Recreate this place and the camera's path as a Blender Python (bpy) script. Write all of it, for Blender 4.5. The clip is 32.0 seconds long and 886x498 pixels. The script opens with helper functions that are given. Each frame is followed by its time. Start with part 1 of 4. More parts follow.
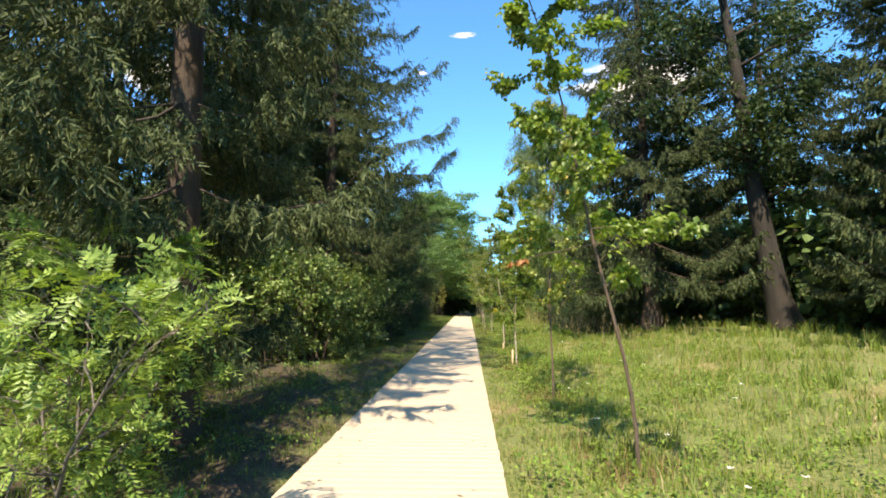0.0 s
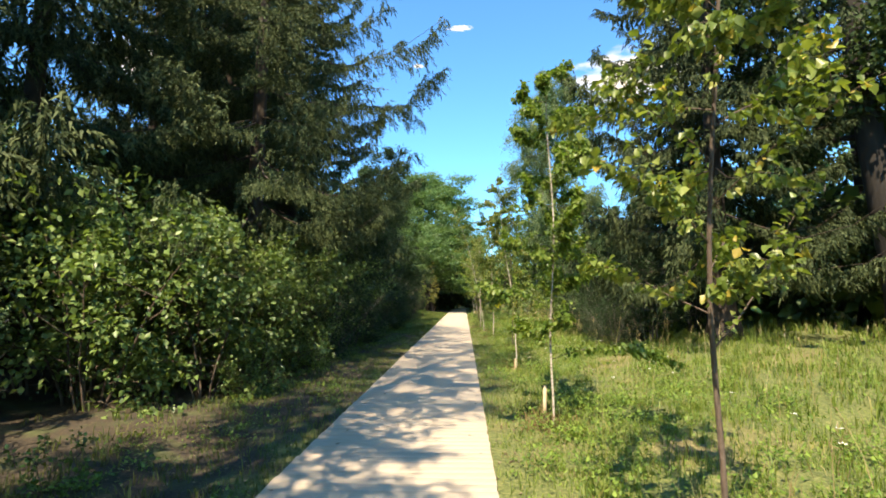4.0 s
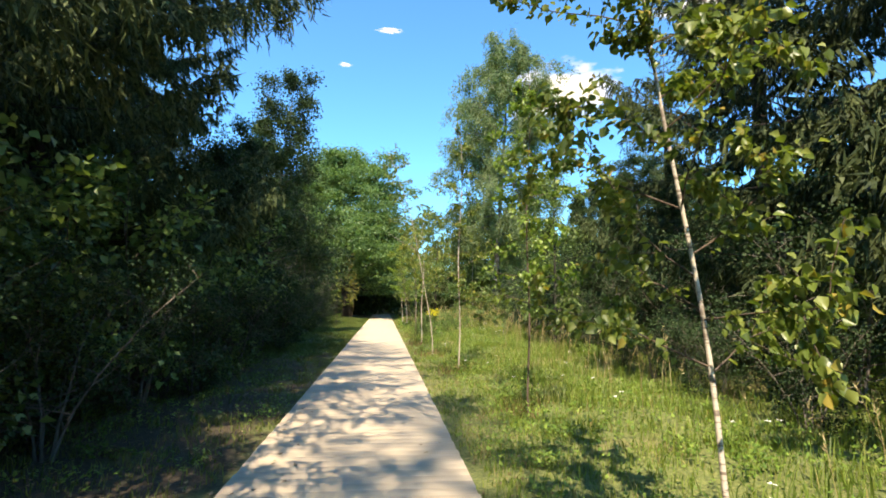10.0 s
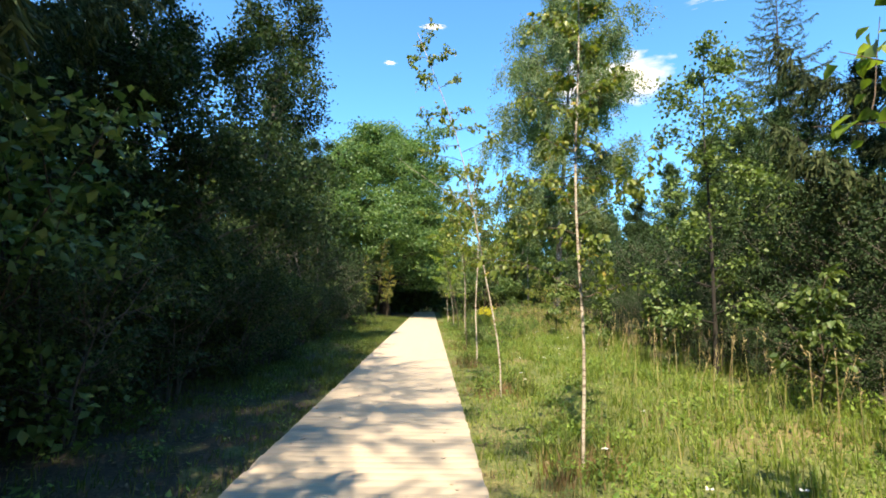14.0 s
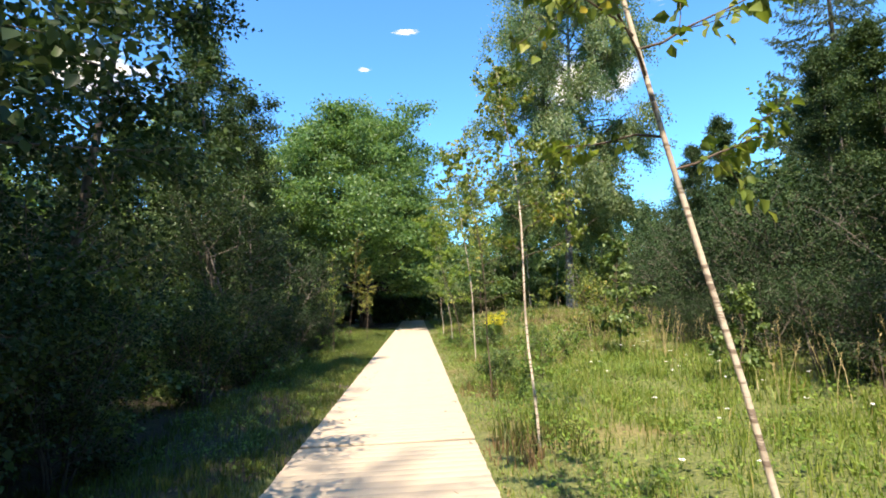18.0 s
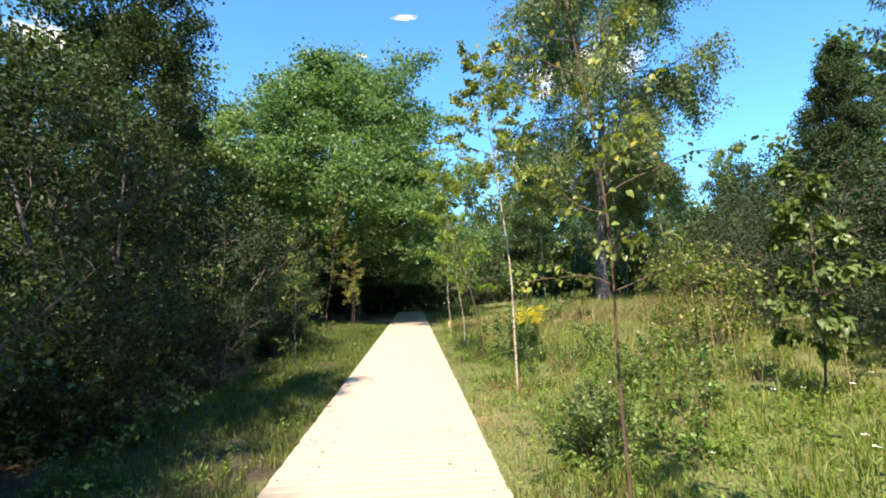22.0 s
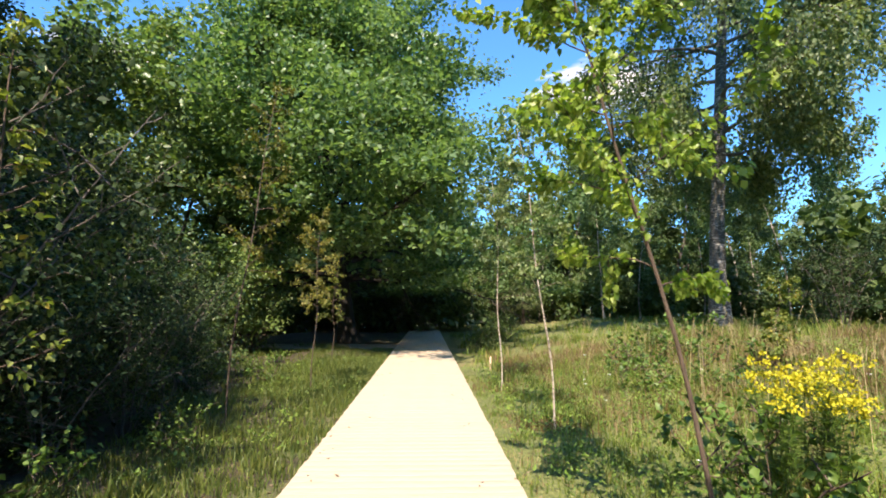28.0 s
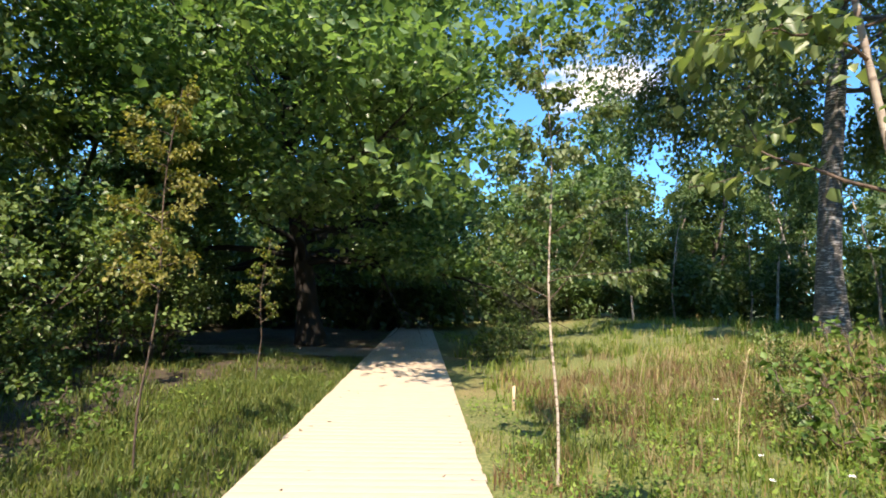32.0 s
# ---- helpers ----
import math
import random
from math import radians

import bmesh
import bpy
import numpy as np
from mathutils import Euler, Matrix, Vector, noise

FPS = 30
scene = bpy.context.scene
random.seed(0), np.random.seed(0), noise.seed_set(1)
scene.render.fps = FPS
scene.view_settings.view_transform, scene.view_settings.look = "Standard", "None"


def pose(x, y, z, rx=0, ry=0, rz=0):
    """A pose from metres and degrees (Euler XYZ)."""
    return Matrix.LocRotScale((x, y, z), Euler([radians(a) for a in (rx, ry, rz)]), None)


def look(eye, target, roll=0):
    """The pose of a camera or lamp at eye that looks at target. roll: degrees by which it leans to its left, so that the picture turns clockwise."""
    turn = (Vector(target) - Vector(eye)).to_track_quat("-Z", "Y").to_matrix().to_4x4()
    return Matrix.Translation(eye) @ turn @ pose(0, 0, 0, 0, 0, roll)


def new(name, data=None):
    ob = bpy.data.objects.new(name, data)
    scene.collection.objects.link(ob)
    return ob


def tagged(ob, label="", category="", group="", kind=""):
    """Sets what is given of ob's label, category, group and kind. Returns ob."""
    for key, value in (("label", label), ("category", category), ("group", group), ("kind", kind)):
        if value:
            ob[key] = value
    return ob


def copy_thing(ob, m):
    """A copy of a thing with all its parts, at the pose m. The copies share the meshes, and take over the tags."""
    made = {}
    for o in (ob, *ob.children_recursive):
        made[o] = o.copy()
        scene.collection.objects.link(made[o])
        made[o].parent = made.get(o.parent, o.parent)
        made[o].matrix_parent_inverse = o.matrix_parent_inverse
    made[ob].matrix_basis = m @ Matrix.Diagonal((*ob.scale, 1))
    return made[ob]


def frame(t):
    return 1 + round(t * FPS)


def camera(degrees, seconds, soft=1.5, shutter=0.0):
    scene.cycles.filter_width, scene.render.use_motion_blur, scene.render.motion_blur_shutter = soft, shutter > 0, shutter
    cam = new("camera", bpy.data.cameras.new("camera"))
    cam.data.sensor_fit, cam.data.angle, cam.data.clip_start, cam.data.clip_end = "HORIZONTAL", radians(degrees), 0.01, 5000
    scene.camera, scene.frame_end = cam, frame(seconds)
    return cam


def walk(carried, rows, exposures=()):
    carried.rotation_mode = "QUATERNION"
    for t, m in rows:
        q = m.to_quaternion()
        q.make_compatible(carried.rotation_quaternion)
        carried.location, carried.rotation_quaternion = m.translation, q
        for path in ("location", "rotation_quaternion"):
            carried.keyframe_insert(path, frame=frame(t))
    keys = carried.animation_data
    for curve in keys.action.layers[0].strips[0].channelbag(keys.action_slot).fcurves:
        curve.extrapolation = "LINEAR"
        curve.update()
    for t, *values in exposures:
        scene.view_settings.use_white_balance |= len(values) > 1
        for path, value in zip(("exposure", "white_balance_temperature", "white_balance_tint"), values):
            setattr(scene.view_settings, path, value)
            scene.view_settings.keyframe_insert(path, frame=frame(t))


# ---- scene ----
cam = camera(83.11, 32.0, soft=1.8)
# seconds, eye, target, roll
PATH = [
    (0, (0.677, -19.392, 1.624), (0.579, -17.406, 1.839), -0.29),
    (0.5, (0.680, -18.604, 1.621), (0.577, -16.619, 1.840), 0.66),
    (1, (0.700, -17.805, 1.604), (0.751, -15.816, 1.805), 0.64),
    (1.5, (0.669, -17.001, 1.622), (0.682, -15.010, 1.811), -0.18),
    (2, (0.637, -16.207, 1.645), (0.650, -14.217, 1.841), 0.97),
    (2.5, (0.684, -15.401, 1.652), (0.681, -13.414, 1.876), -1.22),
    (3, (0.682, -14.630, 1.618), (0.625, -12.644, 1.843), -1.23),
    (3.5, (0.721, -13.853, 1.583), (0.729, -11.864, 1.796), -0.64),
    (4, (0.719, -13.057, 1.621), (0.637, -11.068, 1.815), -0.13),
    (4.5, (0.685, -12.263, 1.620), (0.593, -10.274, 1.811), 1.69),
    (6.5, (0.443, -9.034, 1.604), (0.433, -7.045, 1.818), -0.83),
    (7, (0.371, -8.207, 1.596), (0.345, -6.220, 1.819), 1.74),
    (7.5, (0.360, -7.342, 1.555), (0.403, -5.354, 1.771), 1.93),
    (8, (0.282, -6.463, 1.549), (0.161, -4.479, 1.771), -0.03),
    (8.5, (0.225, -5.603, 1.554), (0.171, -3.617, 1.783), 1.42),
    (9, (0.182, -4.719, 1.554), (0.130, -2.734, 1.791), -1.44),
    (9.5, (0.151, -3.888, 1.490), (0.030, -1.908, 1.742), -0.11),
    (10, (0.213, -3.157, 1.477), (0.443, -1.182, 1.692), 0.98),
    (10.5, (0.302, -2.339, 1.491), (0.445, -0.352, 1.664), -0.75),
    (11, (0.337, -1.486, 1.487), (0.484, 0.502, 1.651), 2.23),
    (11.5, (0.416, -0.619, 1.492), (0.543, 1.370, 1.655), 1.45),
    (12, (0.432, 0.223, 1.519), (0.397, 2.213, 1.720), 1.59),
    (12.5, (0.430, 1.024, 1.512), (0.413, 3.013, 1.719), 2.61),
    (13, (0.434, 1.866, 1.522), (0.381, 3.854, 1.731), 0.09),
    (13.5, (0.421, 2.735, 1.504), (0.331, 4.724, 1.698), 1.67),
    (14, (0.529, 3.612, 1.477), (0.577, 5.601, 1.674), 1.00),
    (14.5, (0.518, 4.458, 1.482), (0.545, 6.447, 1.689), 0.28),
    (16.5, (0.473, 7.702, 1.564), (0.463, 9.691, 1.777), 0.28),
    (17, (0.436, 8.501, 1.587), (0.388, 10.491, 1.785), -1.54),
    (17.5, (0.399, 9.266, 1.603), (0.419, 11.254, 1.822), -0.47),
    (18, (0.374, 10.001, 1.572), (0.487, 11.986, 1.786), -2.25),
    (18.5, (0.326, 10.713, 1.575), (0.399, 12.701, 1.790), -2.58),
    (19, (0.296, 11.427, 1.575), (0.446, 13.410, 1.786), -0.03),
    (19.5, (0.267, 12.174, 1.591), (0.312, 14.163, 1.794), -2.03),
    (20, (0.241, 12.912, 1.575), (0.260, 14.898, 1.813), -0.20),
    (20.5, (0.222, 13.634, 1.525), (0.335, 15.617, 1.758), -1.55),
    (21, (0.225, 14.349, 1.534), (0.300, 16.335, 1.757), -2.27),
    (21.5, (0.199, 15.063, 1.547), (0.345, 17.044, 1.782), -0.79),
    (22, (0.280, 15.779, 1.579), (0.402, 17.768, 1.749), -1.76),
    (22.5, (0.298, 16.491, 1.578), (0.358, 18.485, 1.724), -1.04),
    (23, (0.311, 17.210, 1.578), (0.355, 19.205, 1.712), -0.78),
    (23.5, (0.321, 17.939, 1.567), (0.250, 19.930, 1.743), -2.22),
    (24, (0.337, 18.681, 1.561), (0.290, 20.669, 1.774), -0.33),
    (24.5, (0.331, 19.451, 1.535), (0.333, 21.438, 1.759), -1.59),
    (25, (0.309, 20.242, 1.526), (0.222, 22.225, 1.773), -1.76),
    (25.5, (0.252, 21.043, 1.536), (0.175, 23.025, 1.795), 0.32),
    (27.5, (0.155, 24.255, 1.520), (0.176, 26.241, 1.756), -0.79),
    (28, (0.185, 24.995, 1.501), (0.247, 26.980, 1.734), 0.13),
    (28.5, (0.225, 25.698, 1.525), (0.358, 27.680, 1.755), -0.27),
    (29, (0.265, 26.373, 1.504), (0.383, 28.358, 1.720), 0.27),
    (29.5, (0.379, 27.052, 1.460), (0.628, 29.028, 1.643), 0.37),
    (30, (0.417, 27.736, 1.494), (0.612, 29.717, 1.682), -0.19),
    (30.5, (0.399, 28.414, 1.527), (0.544, 30.396, 1.753), 0.69),
    (31, (0.458, 29.137, 1.510), (0.583, 31.121, 1.732), 0.27),
    (31.5, (0.450, 29.816, 1.435), (0.486, 31.803, 1.657), -0.61),
    (32, (0.428, 30.460, 1.460), (0.505, 32.447, 1.672), 1.34),
]
walk(cam, [(t, look(eye, target, roll)) for t, eye, target, roll in PATH],
     [(0.0, 1.24, 8300, 12.0), (13.0, 1.26, 8200, 11.0), (20.0, 1.24, 7600, 16.0), (32.0, 1.18, 7600, 18.0)])

# ---- light ----
SUN_ELEVATION, SUN_FROM = 53.0, Vector((-0.26, -1.0, 0.0)).normalized()
sun_dir = (SUN_FROM * math.cos(radians(SUN_ELEVATION)) + Vector((0, 0, math.sin(radians(SUN_ELEVATION))))).normalized()
world = bpy.data.worlds.new("sky")
scene.world = world
world.use_nodes = True
sky = world.node_tree.nodes.new("ShaderNodeTexSky")
sky.sky_type, sky.sun_disc = "NISHITA", False
sky.sun_elevation = radians(SUN_ELEVATION)
sky.sun_rotation = math.atan2(SUN_FROM.x, SUN_FROM.y)
sky.air_density, sky.dust_density, sky.ozone_density = 1.0, 0.4, 1.6
background = world.node_tree.nodes["Background"]
background.inputs["Strength"].default_value = 0.15
deep = world.node_tree.nodes.new("ShaderNodeMix")
deep.data_type, deep.blend_type = "RGBA", "MULTIPLY"
deep.inputs[0].default_value, deep.inputs[7].default_value = 1.0, (0.34, 0.86, 1.30, 1)
world.node_tree.links.new(sky.outputs[0], deep.inputs[6])
world.node_tree.links.new(deep.outputs[2], background.inputs["Color"])
sun = new("sun", bpy.data.lights.new("sun", "SUN"))
sun.data.energy, sun.data.angle, sun.data.color = 5.0, radians(0.6), (1.0, 0.95, 0.86)
sun.matrix_world = look(sun_dir * 60, (0, 0, 0))


# ---- materials ----
def shader(name):
    m = bpy.data.materials.new(name)
    m.use_nodes = True
    n = m.node_tree.nodes
    return m, n, m.node_tree.links, n["Principled BSDF"]


def ramp(n, l, source, stops):
    r = n.new("ShaderNodeValToRGB")
    el = r.color_ramp.elements
    while len(el) < len(stops):
        el.new(0.5)
    for e, (at, c) in zip(el, stops):
        e.position, e.color = at, (*c, 1)
    l.new(source, r.inputs[0])
    return r.outputs[0]


def grain(n, l, scale, detail=4.0, stretch=None, rough=0.55):
    tex = n.new("ShaderNodeTexNoise")
    tex.inputs["Scale"].default_value, tex.inputs["Detail"].default_value = scale, detail
    tex.inputs["Roughness"].default_value = rough
    co = n.new("ShaderNodeTexCoord")
    if stretch:
        mp = n.new("ShaderNodeMapping")
        mp.inputs["Scale"].default_value = stretch
        l.new(co.outputs["Object"], mp.inputs[0])
        l.new(mp.outputs[0], tex.inputs["Vector"])
    else:
        l.new(co.outputs["Object"], tex.inputs["Vector"])
    return tex.outputs[0]


def mixed(n, l, fac, a, b, how="MIX"):
    m = n.new("ShaderNodeMix")
    m.data_type, m.blend_type = "RGBA", how
    for sock, v in ((m.inputs[0], fac), (m.inputs[6], a), (m.inputs[7], b)):
        if isinstance(v, (int, float)):
            sock.default_value = v
        elif isinstance(v, tuple):
            sock.default_value = (*v, 1)
        else:
            l.new(v, sock)
    return m.outputs[2]


def bumped(n, l, b, height, strength, distance=0.02):
    k = n.new("ShaderNodeBump")
    k.inputs["Strength"].default_value, k.inputs["Distance"].default_value = strength, distance
    l.new(height, k.inputs["Height"])
    l.new(k.outputs[0], b.inputs["Normal"])


def leaf_material(name, dark, mid, bright, gloss=0.45, through_light=0.35, odd=None, sheen=0.4):
    """Leaves: a colour of its own for each leaf, some light through the blade."""
    m, n, l, b = shader(name)
    geo, info = n.new("ShaderNodeNewGeometry"), n.new("ShaderNodeObjectInfo")
    stops = [(0.0, dark), (0.5, mid), (0.93, bright)] + ([(0.97, odd)] if odd else [])
    c = ramp(n, l, geo.outputs["Random Per Island"], stops)
    hsv = n.new("ShaderNodeHueSaturation")
    mr = n.new("ShaderNodeMapRange")
    mr.inputs[3].default_value, mr.inputs[4].default_value = 0.8, 1.25
    l.new(info.outputs["Random"], mr.inputs[0])
    l.new(mr.outputs[0], hsv.inputs["Value"])
    l.new(c, hsv.inputs["Color"])
    l.new(hsv.outputs[0], b.inputs["Base Color"])
    b.inputs["Roughness"].default_value = gloss
    b.inputs["Specular IOR Level"].default_value = sheen
    t = n.new("ShaderNodeBsdfTranslucent")
    warm = mixed(n, l, 1.0, hsv.outputs[0], (1.12, 1.18, 0.55), "MULTIPLY")
    l.new(warm, t.inputs[0])
    mx = n.new("ShaderNodeMixShader")
    mx.inputs[0].default_value = through_light
    l.new(b.outputs[0], mx.inputs[1])
    l.new(t.outputs[0], mx.inputs[2])
    l.new(mx.outputs[0], n["Material Output"].inputs[0])
    return m


def bark_material(name, dark, light, scale=6.0, stretch=(1, 1, 0.25), strength=0.7):
    m, n, l, b = shader(name)
    a = grain(n, l, scale, 6, stretch, 0.65)
    fine = grain(n, l, scale * 6, 3)
    c = ramp(n, l, a, [(0.35, dark), (0.7, light)])
    c = mixed(n, l, 0.35, c, ramp(n, l, fine, [(0.3, dark), (0.75, light)]))
    l.new(c, b.inputs["Base Color"])
    b.inputs["Roughness"].default_value = 0.9
    bumped(n, l, b, a, strength, 0.03)
    return m


def birch_material(name, white, mark, black_from=0.57):
    m, n, l, b = shader(name)
    bands = grain(n, l, 5.0, 3, (1.2, 1.2, 7.0), 0.6)
    patch = grain(n, l, 2.2, 4)
    c = ramp(n, l, bands, [(black_from - 0.04, white), (black_from + 0.02, mark)])
    c = mixed(n, l, ramp(n, l, patch, [(0.5, (0, 0, 0)), (0.62, (0.8, 0.8, 0.8))]), c, mark)
    fine = grain(n, l, 60, 3)
    c = mixed(n, l, 0.25, c, ramp(n, l, fine, [(0.3, mark), (0.7, white)]))
    l.new(c, b.inputs["Base Color"])
    b.inputs["Roughness"].default_value = 0.8
    bumped(n, l, b, bands, 0.4, 0.01)
    return m


def plank_material(name="weathered_planks", tone=1.0):
    m, n, l, b = shader(name)
    info = n.new("ShaderNodeObjectInfo")
    g = grain(n, l, 9.0, 5, (0.35, 7.0, 1.0), 0.6)
    big = grain(n, l, 1.3, 3)
    c = ramp(n, l, g, [(0.25, (0.375, 0.30, 0.215)), (0.55, (0.48, 0.39, 0.28)), (0.8, (0.54, 0.45, 0.335))])
    c = mixed(n, l, ramp(n, l, big, [(0.45, (0, 0, 0)), (0.75, (0.35, 0.35, 0.35))]), c, (0.42, 0.37, 0.31))
    hsv = n.new("ShaderNodeHueSaturation")
    mr = n.new("ShaderNodeMapRange")
    mr.inputs[3].default_value, mr.inputs[4].default_value = 0.98 * tone, 1.02 * tone
    l.new(info.outputs["Random"], mr.inputs[0])
    l.new(mr.outputs[0], hsv.inputs["Value"])
    l.new(c, hsv.inputs["Color"])
    l.new(hsv.outputs[0], b.inputs["Base Color"])
    b.inputs["Roughness"].default_value = 0.75
    bumped(n, l, b, g, 0.15, 0.003)
    return m


def ground_material():
    """Forest floor west of the walk, thin turf and straw east of it."""
    m, n, l, b = shader("forest_ground")
    co, sep = n.new("ShaderNodeTexCoord"), n.new("ShaderNodeSeparateXYZ")
    l.new(co.outputs["Object"], sep.inputs[0])
    mid, fine, big = grain(n, l, 2.0, 5), grain(n, l, 28.0, 4), grain(n, l, 0.35, 3)
    litter = ramp(n, l, fine, [(0.3, (0.018, 0.013, 0.008)), (0.52, (0.05, 0.036, 0.02)), (0.76, (0.125, 0.09, 0.048))])
    turf = ramp(n, l, fine, [(0.3, (0.05, 0.065, 0.018)), (0.55, (0.13, 0.15, 0.04)), (0.8, (0.27, 0.24, 0.09))])
    moss = ramp(n, l, mid, [(0.52, (0, 0, 0)), (0.66, (0.7, 0.7, 0.7))])
    litter = mixed(n, l, moss, litter, (0.07, 0.085, 0.025))
    east = n.new("ShaderNodeMath")
    east.operation = "MULTIPLY_ADD"
    l.new(mid, east.inputs[0])
    east.inputs[1].default_value = 3.0
    l.new(sep.outputs[0], east.inputs[2])
    side = ramp(n, l, east.outputs[0], [(0.0, (0, 0, 0)), (1.0, (1, 1, 1))])
    straw = ramp(n, l, big, [(0.56, (0, 0, 0)), (0.72, (0.6, 0.6, 0.6))])
    turf = mixed(n, l, straw, turf, ramp(n, l, fine, [(0.3, (0.16, 0.10, 0.045)), (0.7, (0.36, 0.24, 0.12))]))
    l.new(mixed(n, l, side, litter, turf), b.inputs["Base Color"])
    b.inputs["Roughness"].default_value = 1.0
    bumped(n, l, b, fine, 0.8, 0.03)
    return m


def plain(name, colour, rough=0.7, spread=0.15, scale=12.0):
    m, n, l, b = shader(name)
    g = grain(n, l, scale, 4)
    c = ramp(n, l, g, [(0.3, tuple(v * (1 - spread) for v in colour)), (0.7, tuple(min(1, v * (1 + spread)) for v in colour))])
    l.new(c, b.inputs["Base Color"])
    b.inputs["Roughness"].default_value = rough
    return m


def cloud_material():
    m, n, l, b = shader("cloud_vapour")
    n.remove(b)
    co = n.new("ShaderNodeTexCoord")
    mp = n.new("ShaderNodeMapping")
    l.new(co.outputs["Object"], mp.inputs[0])
    tex = n.new("ShaderNodeTexNoise")
    tex.inputs["Scale"].default_value, tex.inputs["Detail"].default_value = 2.6, 7
    info = n.new("ShaderNodeObjectInfo")
    off = n.new("ShaderNodeVectorMath")
    off.operation = "ADD"
    l.new(mp.outputs[0], off.inputs[0])
    l.new(info.outputs["Location"], off.inputs[1])
    l.new(off.outputs[0], tex.inputs["Vector"])
    ln = n.new("ShaderNodeVectorMath")
    ln.operation = "LENGTH"
    l.new(co.outputs["Object"], ln.inputs[0])
    sub = n.new("ShaderNodeMath")
    sub.operation = "SUBTRACT"
    l.new(tex.outputs[0], sub.inputs[0])
    ml = n.new("ShaderNodeMath")
    ml.operation = "MULTIPLY"
    ml.inputs[1].default_value = 0.62
    l.new(ln.outputs["Value"], ml.inputs[0])
    l.new(ml.outputs[0], sub.inputs[1])
    fac = ramp(n, l, sub.outputs[0], [(0.03, (0, 0, 0)), (0.30, (1, 1, 1))])
    em, tr, mx = n.new("ShaderNodeEmission"), n.new("ShaderNodeBsdfTransparent"), n.new("ShaderNodeMixShader")
    em.inputs[0].default_value, em.inputs[1].default_value = (1.0, 0.99, 0.97, 1), 0.7
    l.new(fac, mx.inputs[0])
    l.new(tr.outputs[0], mx.inputs[1])
    l.new(em.outputs[0], mx.inputs[2])
    l.new(mx.outputs[0], n["Material Output"].inputs[0])
    return m


SPRUCE = leaf_material("spruce_needles", (0.024, 0.038, 0.016), (0.053, 0.074, 0.030), (0.11, 0.135, 0.058), 0.6, 0.12, sheen=0.12)
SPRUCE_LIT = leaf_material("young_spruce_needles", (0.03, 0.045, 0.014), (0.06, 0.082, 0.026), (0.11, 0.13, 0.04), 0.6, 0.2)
OAK = leaf_material("oak_leaves", (0.062, 0.122, 0.044), (0.135, 0.235, 0.088), (0.235, 0.345, 0.145), 0.36, 0.5)
BIRCH_LEAF = leaf_material("birch_leaves", (0.10, 0.155, 0.06), (0.18, 0.25, 0.10), (0.29, 0.35, 0.16), 0.42, 0.45)
SAPLING_LEAF = leaf_material("sapling_leaves", (0.085, 0.13, 0.025), (0.165, 0.22, 0.045), (0.28, 0.315, 0.085), 0.36, 0.42, (0.42, 0.32, 0.07))
LINDEN_LEAF = leaf_material("broad_sapling_leaves", (0.09, 0.16, 0.028), (0.175, 0.265, 0.05), (0.30, 0.37, 0.095), 0.36, 0.5)
YELLOW_LEAF = leaf_material("yellowing_leaves", (0.13, 0.14, 0.035), (0.23, 0.225, 0.055), (0.33, 0.30, 0.09), 0.5, 0.42)
OLIVE_LEAF = leaf_material("olive_leaves", (0.08, 0.10, 0.018), (0.15, 0.165, 0.03), (0.24, 0.23, 0.05), 0.45, 0.4)
MEADOW_HERB = leaf_material("meadow_herb_leaves", (0.06, 0.115, 0.018), (0.12, 0.20, 0.03), (0.21, 0.29, 0.055), 0.45, 0.35)
SHRUB_LEAF = leaf_material("shrub_leaves", (0.06, 0.105, 0.03), (0.12, 0.185, 0.052), (0.21, 0.28, 0.09), 0.4, 0.36)
ROWAN_LEAF = leaf_material("rowan_leaves", (0.075, 0.13, 0.025), (0.14, 0.215, 0.045), (0.23, 0.31, 0.08), 0.42, 0.38)
# Alder green set low: the shade at the wood's edges is in the colour.
ALDER_SHADED_LEAF = leaf_material("shade_darkened_alder_leaves", (0.020, 0.040, 0.016), (0.042, 0.076, 0.029), (0.085, 0.125, 0.05), 0.42, 0.28, sheen=0.15)
# Thicket green lowered so the colour itself carries the shade under the spruces.
THICKET_SHADED_LEAF = leaf_material("shade_darkened_thicket_leaves", (0.016, 0.034, 0.014), (0.032, 0.060, 0.025), (0.058, 0.09, 0.04), 0.55, 0.22, sheen=0.1)
FAR_LEAF = leaf_material("far_wood_leaves", (0.05, 0.092, 0.03), (0.09, 0.152, 0.05), (0.15, 0.215, 0.075), 0.5, 0.37)
GRASS = leaf_material("meadow_grass", (0.08, 0.13, 0.022), (0.16, 0.23, 0.04), (0.28, 0.33, 0.08), 0.5, 0.42, (0.40, 0.33, 0.14))
STRAW = leaf_material("dry_grass", (0.18, 0.14, 0.06), (0.30, 0.23, 0.11), (0.42, 0.34, 0.19), 0.7, 0.25)
# About half as bright as GRASS: the shade is put into the colour.
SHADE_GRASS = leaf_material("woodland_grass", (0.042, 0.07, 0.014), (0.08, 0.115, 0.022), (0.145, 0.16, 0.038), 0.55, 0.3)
RUST = leaf_material("rust_grass", (0.12, 0.075, 0.035), (0.22, 0.14, 0.07), (0.30, 0.2, 0.10), 0.7, 0.25)
GOLD = leaf_material("goldenrod_blossom", (0.42, 0.36, 0.02), (0.55, 0.49, 0.03), (0.66, 0.6, 0.06), 0.7, 0.3)
